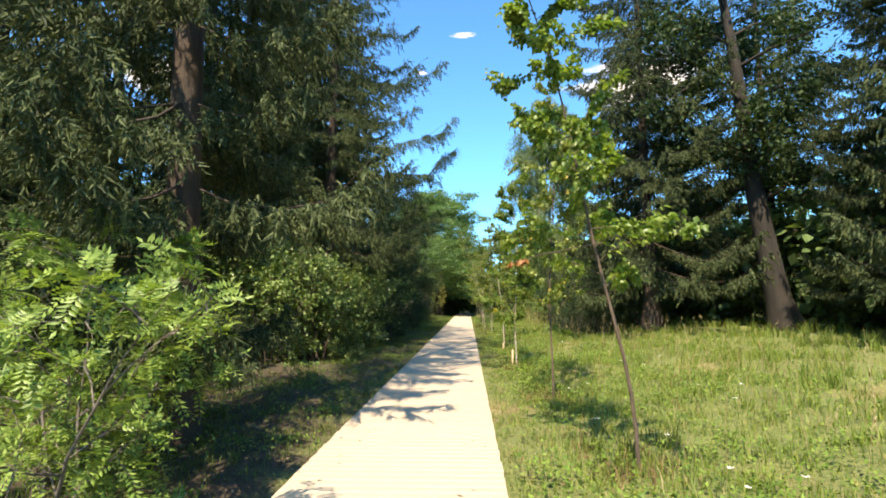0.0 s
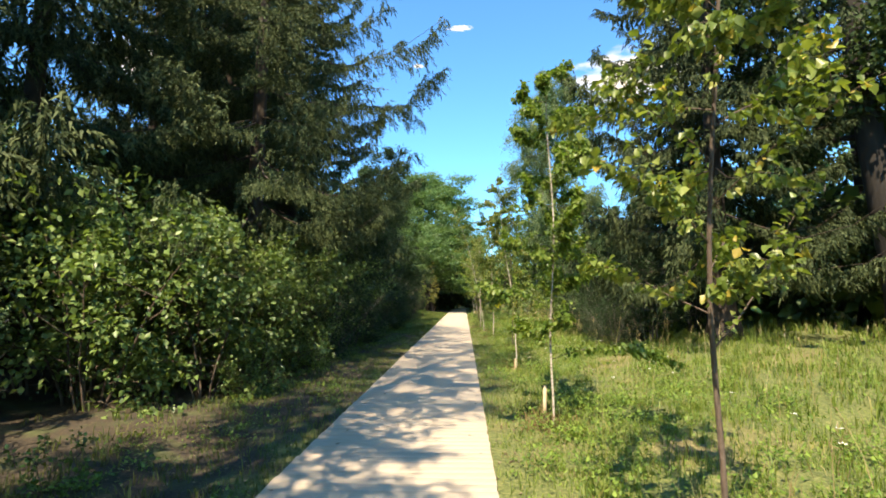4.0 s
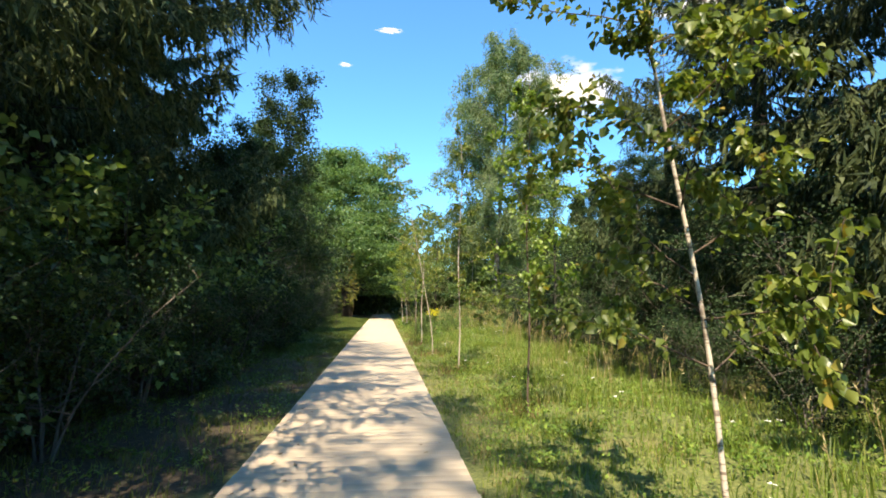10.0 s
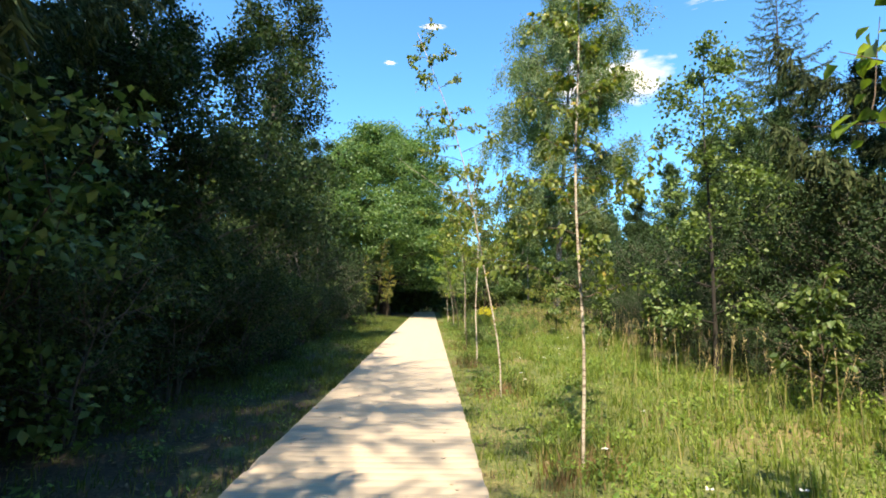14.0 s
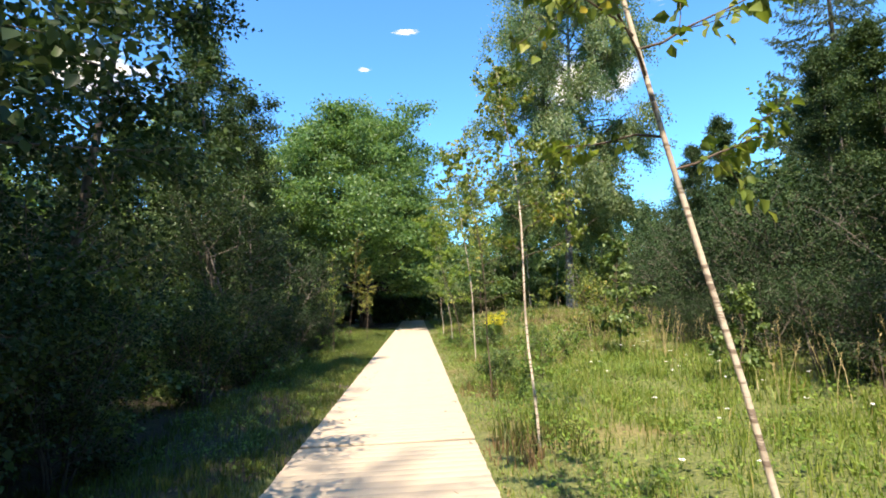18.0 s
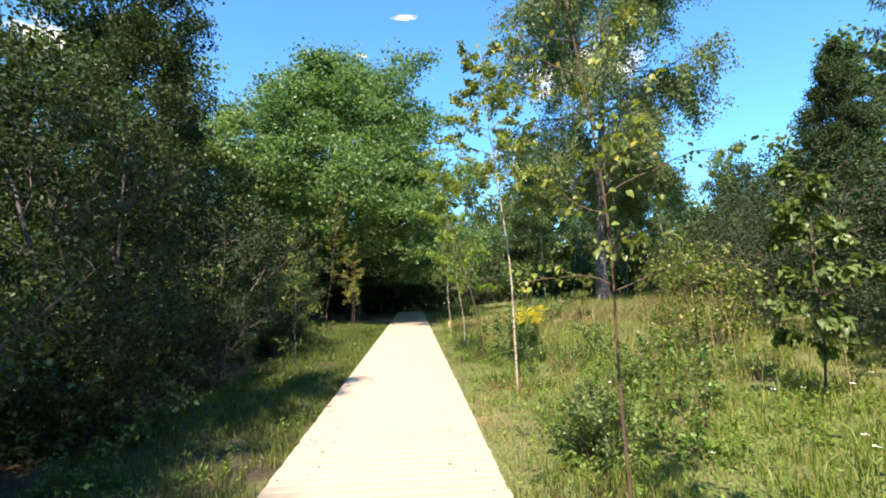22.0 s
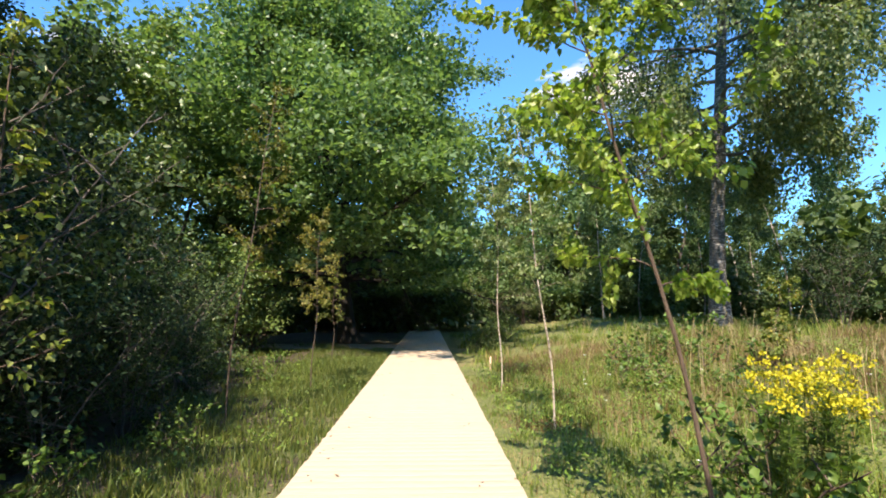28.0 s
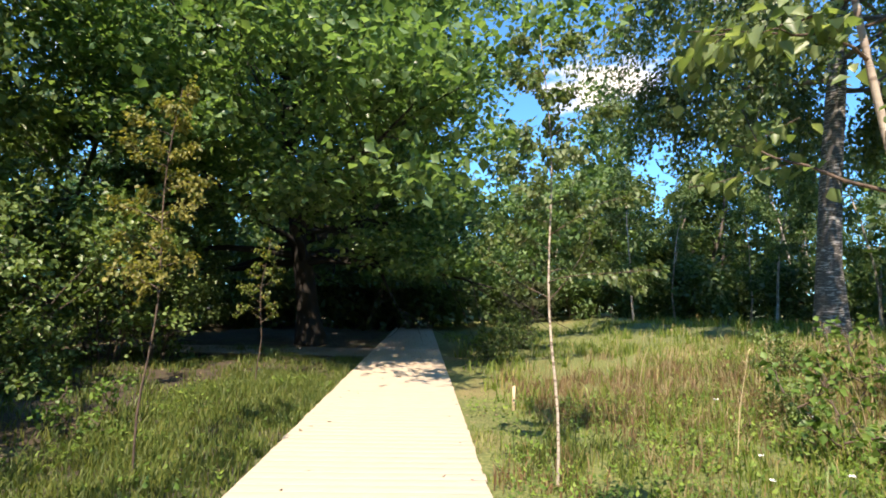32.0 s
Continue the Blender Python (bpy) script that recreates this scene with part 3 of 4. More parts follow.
def sapling(seed, x, y, height, bow, leaf, bark, label, first=0.3, thick=0.022, leaves=420, size=0.075, reach=0.9, category="sapling", curve=1.4, forks=()):
    """A slender young tree of the planted row; bow: how far the stem leans, by height, in x and y."""
    rng = np.random.default_rng(seed)
    tree = root("young_tree", label, category, "young trees planted along the walk")
    wood = Wood()
    thick *= 0.58
    s = np.linspace(0, 1, 15)
    wave = 0.035 * np.stack([np.sin(s * 9 + seed), np.cos(s * 7 + seed * 2)], -1) * np.minimum(1, s * 4)[:, None]
    line = np.stack([bow[0] * s ** curve + wave[:, 0], bow[1] * s ** curve + wave[:, 1], height * s], -1)
    line[0, 2] = -0.15
    wood.tube(line, thick * (1.15 - s) + 0.003, 8)
    pts, ds = [], []
    for f, way, ln in forks:
        p, d = along(line, [f])
        wood.tube(wander(rng, p[0], way, ln, 6, 0.18), np.linspace(thick * (1.15 - f) * 0.7, 0.003, 7), 6)
    n_br = int(10 + height * 3)
    for k in range(n_br):
        f = first + (0.99 - first) * (k + rng.random()) / n_br
        p, d = along(line, [f])
        a = k * 2.39 + rng.uniform(-0.6, 0.6)
        g = (f - first) / (1 - first)
        ln = reach * (1.0 - 0.7 * g) * rng.uniform(0.5, 1.15)
        limb = wander(rng, p[0], (math.cos(a), math.sin(a), 0.45), ln, 6, 0.3, -0.03)
        wood.tube(limb, np.linspace(0.006, 0.002, 7), 4, 1)
        twigs = [limb]
        for j in range(3):
            q, e = along(limb, [rng.uniform(0.2, 0.9)])
            tw = wander(rng, q[0], e[0] + rng.normal(0, 0.6, 3), ln * 0.4, 3, 0.3)
            wood.tube(tw, np.linspace(0.003, 0.0015, 4), 3, 1)
            twigs.append(tw)
        for tw in twigs:
            m = max(2, int(leaves * 3.0 / n_br / 4 * rng.uniform(0.6, 1.4)))
            p2, d2 = along(tw, rng.uniform(0.15, 1, m))
            pts.append(p2 + rng.normal(0, 0.03, (m, 3)))
            ds.append(d2)
    pts, ds = np.concatenate(pts), np.concatenate(ds)
    n = len(pts)
    tip = unit(ds * 0.6 + rng.normal(0, 0.45, (n, 3)) + np.array([0, 0, -0.75]))
    side = np.cross(tip, unit(rng.normal(0, 0.5, (n, 3)) + np.array([0, 0.2, 1.0])))
    ln = size * rng.uniform(0.6, 1.25, n)
    part("stem", wood.mesh("sapling_stem", bark, BARK_BROWN), tree)
    part("crown", leaves_mesh("sapling_leaves", rng, pts, tip, side, ln, ln * 0.78, leaf), tree)
    tree.matrix_world = pose(x, y, float(land(x, y)))
    return tree


def put(ob, x, y, turn=0.0, size=1.0, sink=0.0, tall=1.0):
    ob.matrix_world = pose(x, y, float(land(x, y)) - sink, 0, 0, turn) @ Matrix.Diagonal((size, size, size * tall, 1))
    return ob


def copies(ob, places):
    """Further trees of a kind: x, y, turn, size."""
    base = Matrix.Diagonal((1, 1, 1, 1))
    for x, y, turn, size in places:
        ob.scale = (1, 1, 1)
        c = copy_thing(ob, pose(x, y, float(land(x, y)), 0, 0, turn) @ Matrix.Diagonal((size, size, size, 1)))


OLD_SPRUCE = "tall old Norway spruce with drooping dark green boughs"
s_a = spruce("spruce", 11, 22.0, 5.2, 0.26, OLD_SPRUCE, 1.4, 1.2, None, 10, 1.6, 3.2)
s_f = spruce("spruce", 17, 22.0, 5.2, 0.27, OLD_SPRUCE, 2.7, 1.0, None, 10, 2.1)
s_b = spruce("spruce", 12, 30.0, 4.2, 0.2, OLD_SPRUCE, 10.5, 0.8, None, 10, 1.5, 2.4)
s_c = spruce("spruce", 13, 17.0, 3.9, 0.2, OLD_SPRUCE, 1.0, 1.0)
s_d = spruce("spruce", 14, 11.0, 2.6, 0.12, "young spruce with lighter green boughs", 0.6, 0.9, SPRUCE_LIT)
s_near = spruce("spruce", 15, 25.0, 3.0, 0.23, "tall spruce close beside the walk with hanging boughs", 2.0, 1.8, None, 18, 1.5, 2.2)
s_near2 = spruce("spruce", 16, 24.0, 6.0, 0.26, OLD_SPRUCE, 1.6, 1.2, None, 14, 1.6, 4.2)
put(s_near, -3.0, -13.1, 10)
put(s_near2, -7.3, 3.2, 0, 1.05)
put(s_a, -6.3, 6.8, 0, 0.85)
put(s_b, -9.4, -9.8, 0, 1.0)
s_h = spruce("spruce", 18, 22.0, 5.6, 0.24, OLD_SPRUCE, 4.2, 1.3, None, 10, 1.6, 5.4)
put(s_h, -4.7, -0.6, 0)
put(s_c, -9.2, 11.5, 0, 0.8)
put(s_d, -11.4, -5.4, 70, 1.0)
put(s_f, 11.4, 10.2, 120, 1.25)
copies(s_f, [(16.5, 7.0, 45, 1.1), (15.6, -2.4, 200, 0.82), (8.45, 2.3, 20, 1.05), (-13.5, 14.5, 240, 0.7), (-14.5, 20.5, 150, 0.6), (-10.2, 7.8, 190, 1.0), (13.8, -9.3, 300, 1.0), (22.0, 33, 10, 0.95)])
copies(s_c, [(-9.2, -6.4, 130, 1.1), (-10.0, 3.5, 220, 1.25), (-9.6, -9.5, 40, 1.2), (-8.3, -3.4, 100, 1.2), (-12.5, -15.0, 240, 1.2), (18.0, -1.0, 15, 1.2)])
copies(s_d, [(6.5, 58.0, 130, 0.8)])

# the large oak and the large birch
# The oak's bark colour includes the shade under its crown.
oak = broadleaf("oak_tree", 21, "broad old oak with a dense green crown and thick trunk", "oak", 15.0, 0.2, 9.0, 0.40, 185000, 0.2, OAK, BARK_SHADED, 54, 15, 0.06, (-0.19, -0.02), 1, False, 0.5, 0.1, 0.2, 12, 0.1, True, 0.75, clump=0.5, hollow=(2.3, 3.2, 5.4), cone=True, taper=0.5, flat=0.15, start=0.03, bias=1.5)
put(oak, -3.35, 48.1, 0)
birch = broadleaf("birch_tree", 22, "tall old birch with a hanging crown and black-patched white trunk", "birch", 22.5, 0.26, 5.6, 0.25, 165000, 0.13, BIRCH_LEAF, BARK_BIRCH, 60, 20, 0.6, (-0.01, -0.03), 1, False, 0.45, 0.15, 0.9, 12, 0.05, True)
put(birch, 10.6, 42.6, 0, 1.1)

# old leaning tree among the eastern spruces, their shade put into its colours
old = broadleaf("old_tree", 23, "old tree leaning over the meadow's edge, bark and leaves darkened for shade", "tree", 19.0, 0.3, 4.6, 0.5, 38000, 0.16, ALDER_SHADED_LEAF, BARK_SHADED, 24, 8, 0.1, (-0.2, 0.0), 1, False, 0.7, 0.3, 0.4, 10, 0.06)
put(old, 13.8, 2.0, 0)

tall_alder = broadleaf("alder_tree", 24, "tall conical alder at the wood's edge, leaves darkened for shade", "alder", 13.4, 0.06, 2.7, 0.13, 40000, 0.105, ALDER_SHADED_LEAF, BARK_GREY, 40, 8, 0.0, (0, 0), 1, False, 0.6, 0.2, 0.45, 8, 0.05, cone=True)
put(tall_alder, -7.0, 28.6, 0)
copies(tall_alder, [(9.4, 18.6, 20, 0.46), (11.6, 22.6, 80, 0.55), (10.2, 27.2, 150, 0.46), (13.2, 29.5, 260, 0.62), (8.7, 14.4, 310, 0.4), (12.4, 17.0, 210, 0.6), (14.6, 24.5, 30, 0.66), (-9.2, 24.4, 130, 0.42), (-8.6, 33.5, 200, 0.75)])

young_aspen = broadleaf("young_aspen", 44, "young aspen with light green leaves at the meadow's edge", "tree", 6.8, 0.12, 1.3, 0.045, 6500, 0.085, SHRUB_LEAF, BARK_SHADED, 24, 6, 0.0, (0, 0), 1, False, 0.6, 0.12, 0.5, 7, 0.06)
put(young_aspen, 5.8, 12.8)

cherry = broadleaf("bird_cherry", 45, "leafy tree spreading towards the walk, leaves darkened for shade", "tree", 8.0, 0.1, 3.3, 0.1, 36000, 0.1, ALDER_SHADED_LEAF, BARK_GREY, 32, 8, 0.1, (0.02, 0), 1, False, 0.5, 0.16, 0.5, 8, 0.08)
copies(cherry, [(-4.7, 10.9, 140, 0.7)])
put(cherry, -3.8, 13.0, 0, 0.76)

# western wood behind the spruces, and the leafy trees after them
aspen = broadleaf("aspen_tree", 31, "slender aspen at the wood's edge, leaves darkened for shade", "tree", 13.0, 0.3, 2.3, 0.1, 19000, 0.115, ALDER_SHADED_LEAF, BARK_GREY, 32, 8, 0.0, (0.0, 0.0), 1, False, 0.6, 0.18, 0.5, 8, 0.05)
alder = broadleaf("alder_tree", 32, "alder with a dense crown down to the ground, leaves darkened for shade", "alder", 9.0, 0.1, 2.4, 0.08, 11000, 0.11, ALDER_SHADED_LEAF, BARK_GREY, 20, 7, 0.0, (0, 0), 2, False, 0.6, 0.2, 0.5)
maple = broadleaf("leafy_tree", 33, "leafy green tree at the wood's edge", "tree", 11.0, 0.12, 3.0, 0.11, 11000, 0.19, SHRUB_LEAF, BARK_GREY, 24, 7, 0.0, (0, 0), 1, False, 0.6, 0.26, 0.5, 8, 0.07)
hazel = broadleaf("shrub", 34, "leafy green shrub in the shade of the wood", "shrub", 3.4, 0.08, 1.35, 0.022, 2900, 0.112, SHRUB_LEAF, BARK_BROWN, 7, 5, 0.0, (0, 0), 5, False, 0.5, 0.12, 0.5, 5, twiggy=False)
willow = broadleaf("shrub", 35, "thicket shrub with fine grey-green leaves, darkened for the wood's shade", "shrub", 5.2, 0.06, 1.9, 0.035, 6600, 0.09, THICKET_SHADED_LEAF, BARK_GREY, 9, 6, 0.0, (0, 0), 5, False, 0.5, 0.16, 0.4)
low = broadleaf("shrub", 36, "low leafy shrub beside the walk", "shrub", 1.5, 0.05, 0.7, 0.012, 1500, 0.085, SHRUB_LEAF, BARK_BROWN, 5, 4, 0.0, (0, 0), 5, False, 0.5, 0.07, 0.4)
far_birch = broadleaf("birch_tree", 37, "slim birch with a white stem in the far wood", "birch", 14.0, 0.3, 2.0, 0.09, 3200, 0.21, FAR_LEAF, BARK_WHITE, 16, 5, 0.35, (0, 0), 1, False, 0.6, 0.2, 0.7, 6, twiggy=False)
far_tree = broadleaf("leafy_tree", 38, "leafy tree of the far wood", "tree", 14.0, 0.1, 3.8, 0.14, 3600, 0.38, FAR_LEAF, BARK_GREY, 18, 6, 0.0, (0, 0), 1, False, 0.55, 0.4, 0.4, 6, twiggy=False)
rng = np.random.default_rng(5)
copies(aspen, [(-7.4, 14.5, 140, 0.6), (-5.6, 26.6, 20, 0.7), (13.5, 24.0, 20, 0.65), (11.8, 17.5, 110, 0.6), (-10.5, 18.6, 300, 0.9)])
copies(alder, [(-3.7, 22.4, 30, 0.6), (-5.2, 24.6, 80, 0.8), (-5.6, 21.6, 80, 0.5), (-6.0, 25.0, 10, 0.62), (-7.2, 32.6, 300, 0.8), (-5.8, 29.8, 150, 0.6), (16.5, 38.0, 55, 0.8)])
copies(maple, [(-10.5, 24.0, 50, 0.55), (-10.5, 31.0, 120, 0.8), (-8.4, 38.5, 10, 0.85), (-10.2, 45.0, 250, 1.0), (-10.5, 41.0, 200, 1.0), (-13.5, 47.0, 70, 1.05), (-11.5, 18.0, 20, 1.0), (-14.0, 35.0, 220, 1.1), (-13, 26, 20, 0.6)])
# dense dark undergrowth along the west edge
places = []
for k in range(34):
    y = -8 + k * 1.25 + rng.uniform(-0.4, 0.4)
    if -5.4 < y < 34:
        places.append((-4.0 + rng.uniform(-0.7, 0.4) - (0.5 if y > 20 else 0), y, rng.uniform(0, 360), rng.uniform(0.7, 1.1) if y < 16 else rng.uniform(0.55, 0.85)))
        places.append((-6.5 + rng.uniform(-0.9, 0.9), y + 0.5, rng.uniform(0, 360), rng.uniform(0.9, 1.3) if y < 14 else rng.uniform(0.6, 0.9)))
# sunlit shrubs before the oak, west of the walk
places += [(-6.1, 38.2, 30, 0.9), (-7.0, 36.4, 150, 1.1), (-8.6, 35.6, 250, 1.15), (-5.8, 42.6, 70, 0.9), (-6.4, 41.8, 190, 1.15), (-8.4, 41.0, 310, 1.2), (-6.2, 34.8, 80, 0.8)]
copies(hazel, places)
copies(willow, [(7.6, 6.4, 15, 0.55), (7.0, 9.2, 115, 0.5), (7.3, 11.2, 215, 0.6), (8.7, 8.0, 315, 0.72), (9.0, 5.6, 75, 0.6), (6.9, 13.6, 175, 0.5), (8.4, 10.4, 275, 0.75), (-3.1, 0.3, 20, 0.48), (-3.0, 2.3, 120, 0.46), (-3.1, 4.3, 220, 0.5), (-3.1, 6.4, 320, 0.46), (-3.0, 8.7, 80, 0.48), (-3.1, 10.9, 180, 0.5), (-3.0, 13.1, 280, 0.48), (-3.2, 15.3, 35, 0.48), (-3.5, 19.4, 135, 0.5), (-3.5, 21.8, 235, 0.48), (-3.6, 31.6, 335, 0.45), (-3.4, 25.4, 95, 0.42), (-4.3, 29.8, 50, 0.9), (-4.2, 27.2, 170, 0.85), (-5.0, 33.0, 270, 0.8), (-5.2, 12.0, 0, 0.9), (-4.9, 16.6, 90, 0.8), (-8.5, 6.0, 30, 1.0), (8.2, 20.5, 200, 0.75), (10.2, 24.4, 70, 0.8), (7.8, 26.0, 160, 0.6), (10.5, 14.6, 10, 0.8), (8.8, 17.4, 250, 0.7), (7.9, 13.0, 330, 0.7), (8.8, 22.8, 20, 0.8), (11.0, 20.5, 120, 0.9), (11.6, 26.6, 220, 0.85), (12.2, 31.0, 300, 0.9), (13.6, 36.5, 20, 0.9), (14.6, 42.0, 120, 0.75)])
# thicket along the meadow's shaded eastern edge; leaf colour holds the spruces' shade
edge = []
for k in range(19):
    y = 2.6 + k * 1.15
    x = 5.5 + 0.095 * (y - 6.0)
    edge.append((x + rng.uniform(-0.25, 0.35), y + rng.uniform(-0.3, 0.3), rng.uniform(0, 360), rng.uniform(0.18, 0.42)))
    edge.append((x + 1.5 + rng.uniform(-0.4, 0.4), y + 0.6, rng.uniform(0, 360), rng.uniform(0.3, 0.68)))
# The western ones add dark foliage where the verge lies in deep shade.
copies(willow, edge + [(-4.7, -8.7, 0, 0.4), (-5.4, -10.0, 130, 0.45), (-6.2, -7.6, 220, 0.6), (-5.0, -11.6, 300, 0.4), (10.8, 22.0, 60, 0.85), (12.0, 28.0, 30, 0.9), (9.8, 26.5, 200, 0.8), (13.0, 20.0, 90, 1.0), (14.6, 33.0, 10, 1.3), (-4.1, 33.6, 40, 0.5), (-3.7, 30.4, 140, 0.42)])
copies(low, [(-3.1, -4.0, 30, 0.8), (-3.0, 6.5, 100, 0.7), (-3.2, 13.4, 200, 0.8), (-3.3, 22.0, 60, 0.9), (-4.5, 35.8, 80, 0.9), (1.95, 20.5, 200, 0.5), (2.25, 21.2, 80, 0.45), (3.4, 23.0, 20, 0.4), (2.6, 26.6, 10, 0.6), (4.0, 26.2, 100, 0.6), (2.4, 44.2, 10, 0.8), (3.4, 46.0, 30, 0.9), (6.0, 38.2, 70, 0.55), (4.9, 36.4, 160, 0.45), (-5.6, 38.6, 10, 0.9)])
put(aspen, -4.6, 17.4, 0, 0.86)
put(alder, -7.4, 20.5, 0, 0.7)
put(maple, -11.0, 9.0, 0, 1.0)
put(hazel, -4.9, -5.6, 0, 1.2)
copies(hazel, [(-3.8, -4.4, 60, 0.9), (-3.6, -2.7, 220, 0.82), (-5.9, -4.6, 90, 1.25), (-4.5, -3.2, 200, 1.05), (-5.6, -1.8, 300, 1.15), (-4.4, -0.6, 150, 1.0), (-5.4, 0.4, 20, 1.1)])
put(willow, 9.6, 12.0, 0, 0.8)
put(low, -2.9, -1.0, 0, 0.8)
# far wood all round
places, places2 = [], []
for k in range(110):
    a = k / 110 * 2 * math.pi
    for ring in (0, 1):
        r = 44 + 16 * ring + rng.uniform(-5, 5)
        x, y = math.sin(a) * r * 0.72 + 1.0, 20 + math.cos(a) * r * 1.12
        if abs(x - 1) < 13.0 and y < 40 or (k + ring) % 2:
            continue
        (places if rng.random() < 0.62 else places2).append((x, y, rng.uniform(0, 360), rng.uniform(0.75, 1.05)))
for x, y in [(4.5, 70), (9, 66), (13, 64), (17, 60), (20, 55), (22, 48), (21, 42), (24, 60), (12, 70), (18, 66), (6.5, 74), (-8, 60), (-4, 63), (0.5, 66), (-13, 56), (-17, 50), (-18, 42), (-17, 33), (-18, 24), (-16, 14), (-16, 4), (-15, -4), (20, 24), (19, 14), (22, 6), (21, -8), (26, 30)]:
    (places2 if x > 4 else places).append((x + rng.uniform(-1, 1), y + rng.uniform(-1, 1), rng.uniform(0, 360), rng.uniform(0.5, 0.75)))
hedge = broadleaf("shrub", 39, "dense leafy undergrowth shrub of the far wood", "shrub", 4.6, 0.02, 2.6, 0.04, 1700, 0.4, FAR_LEAF, BARK_GREY, 7, 4, 0.0, (0, 0), 3, False, 0.45, 0.42, 0.3, 4, twiggy=False)
spots = [(math.sin(k / 84 * 6.2832) * 33 * rng.uniform(0.85, 1.2) * 0.72 + 1, 22 + math.cos(k / 84 * 6.2832) * 37 * rng.uniform(0.9, 1.15)) for k in range(84)]
spots += [(math.sin(k / 44 * 6.2832) * 56 + 1, 22 + math.cos(k / 44 * 6.2832) * 62) for k in range(44)]
spots += [(5 + 4 * k, 66 + rng.uniform(-1.5, 2.5)) for k in range(6)] + [(-9 + 3.0 * k, 60 + rng.uniform(-1.5, 1.5)) for k in range(4)]
spots += [(-15.0 + rng.uniform(-1.5, 1.5), -14 + 3.2 * k) for k in range(18)] + [(17.0 + rng.uniform(-1.5, 1.5), -14 + 3.4 * k) for k in range(18)]
spots = [(x, y) for x, y in spots if not (-13.5 < x < 14.5 and -45 < y < 58) and not (2 < x < 20 and 36 < y < 64)]
copies(hedge, [(x, y, rng.uniform(0, 360), rng.uniform(0.9, 1.4)) for x, y in spots[1:]])
put(hedge, *spots[0])
places2 += [(x, y, rng.uniform(0, 360), rng.uniform(0.5, 0.68)) for x, y in [(10.5, 54), (13.5, 56), (16, 52), (15, 59), (18, 49), (19.5, 45), (8, 60), (17.5, 56), (12, 61), (21, 52)]]
copies(hedge, [(x, y, rng.uniform(0, 360), rng.uniform(0.5, 0.75)) for x, y in [(9, 59), (12, 58), (15, 56), (18, 53), (20, 48), (21, 43), (6, 61), (17, 61), (23, 46), (24, 40), (22, 55), (25, 50), (20, 58), (14, 62), (23, 36), (26, 44)]])
copies(hedge, [(x, y, rng.uniform(0, 360), rng.uniform(0.55, 0.8)) for x, y in [(-12, 54), (-16, 50), (-15, 44), (-18, 40), (-12, 59), (-7, 61), (-3, 63), (-17, 56), (-20, 47), (-17, 35), (-16, 29), (-9, 56), (-14, 39)]])
places += [(5 + 3 * k, 60.5 + 3.0 * (k % 2), 47.0 * k, 0.52 + 0.03 * k) for k in range(8)]
copies(far_tree, places[1:])
copies(far_birch, places2[1:])
put(far_tree, *places[0][:3], places[0][3])
put(far_birch, *places2[0][:3], places2[0][3])

# young trees in a row beside the walk
WHITE_SAPLING, BROWN_SAPLING = "slender young birch with a pale stem and small leaves", "slender young tree with a brown stem and broad leaves"
first_tree = sapling(1, 2.4, -14.0, 5.2, (-1.15, -0.4), LINDEN_LEAF, BARK_BROWN, BROWN_SAPLING, 0.34, 0.03, 2600, 0.064, 1.3)
# a snapped twig with dead brown leaves hangs from the first young tree
def dead_twig(tree):
    rng = np.random.default_rng(77)
    wood = Wood()
    line = wander(rng, (-0.32, -0.12, 2.3), (-0.9, -0.36, -0.3), 1.08, 6, 0.1)
    wood.tube(line, np.linspace(0.007, 0.002, 7), 5)
    twig = part("dead_twig", wood.mesh("dead_twig", BARK_BROWN), tree, "snapped twig with dead leaves")
    p, d = along(line, rng.uniform(0.82, 1, 18))
    tip = unit(rng.normal(0, 0.5, (18, 3)) + np.array([0, 0, -0.9]))
    part("dead_leaf_tuft", leaves_mesh("dead_leaf_tuft", rng, p, tip, np.cross(tip, rng.normal(0, 1, (18, 3))), rng.uniform(0.05, 0.09, 18), 0.04, BROWN_LEAF), twig, "dry orange-brown leaves")
    tagged(twig.children[0], "dry orange-brown leaves", kind="stuff")


dead_twig(first_tree)
sapling(2, 2.2, -10.0, 6.0, (0.1, -0.2), SAPLING_LEAF, BARK_BROWN, BROWN_SAPLING, 0.24, 0.026, 2000, 0.06, 1.25)
sapling(3, 1.92, -6.1, 5.0, (0.05, 0.1), LINDEN_LEAF, BARK_WHITE, "young tree with a pale stem and broad green leaves", 0.17, 0.019, 3200, 0.066, 1.3)
sapling(5, 2.0, -0.7, 4.7, (-0.42, 0.35), SAPLING_LEAF, BARK_WHITE, WHITE_SAPLING, 0.24, 0.022, 1900, 0.058, 1.5)
sapling(6, 2.35, 4.15, 5.1, (0.05, 0.1), LINDEN_LEAF, BARK_BROWN, BROWN_SAPLING, 0.34, 0.022, 760, 0.075, 1.3)
sapling(7, 1.95, 8.3, 5.6, (0.0, 0.1), SAPLING_LEAF, BARK_WHITE, WHITE_SAPLING, 0.26, 0.022, 1000, 0.058, 1.15)
sapling(8, 1.7, 11.8, 6.2, (-1.45, 0.2), SAPLING_LEAF, BARK_WHITE, WHITE_SAPLING, 0.34, 0.018, 620, 0.062, 1.2, curve=1.6, forks=[(0.5, (-0.9, 0.1, 0.75), 1.5), (0.52, (0.3, 0.0, 1.0), 1.1), (0.47, (-0.5, -0.3, 0.8), 0.8)])
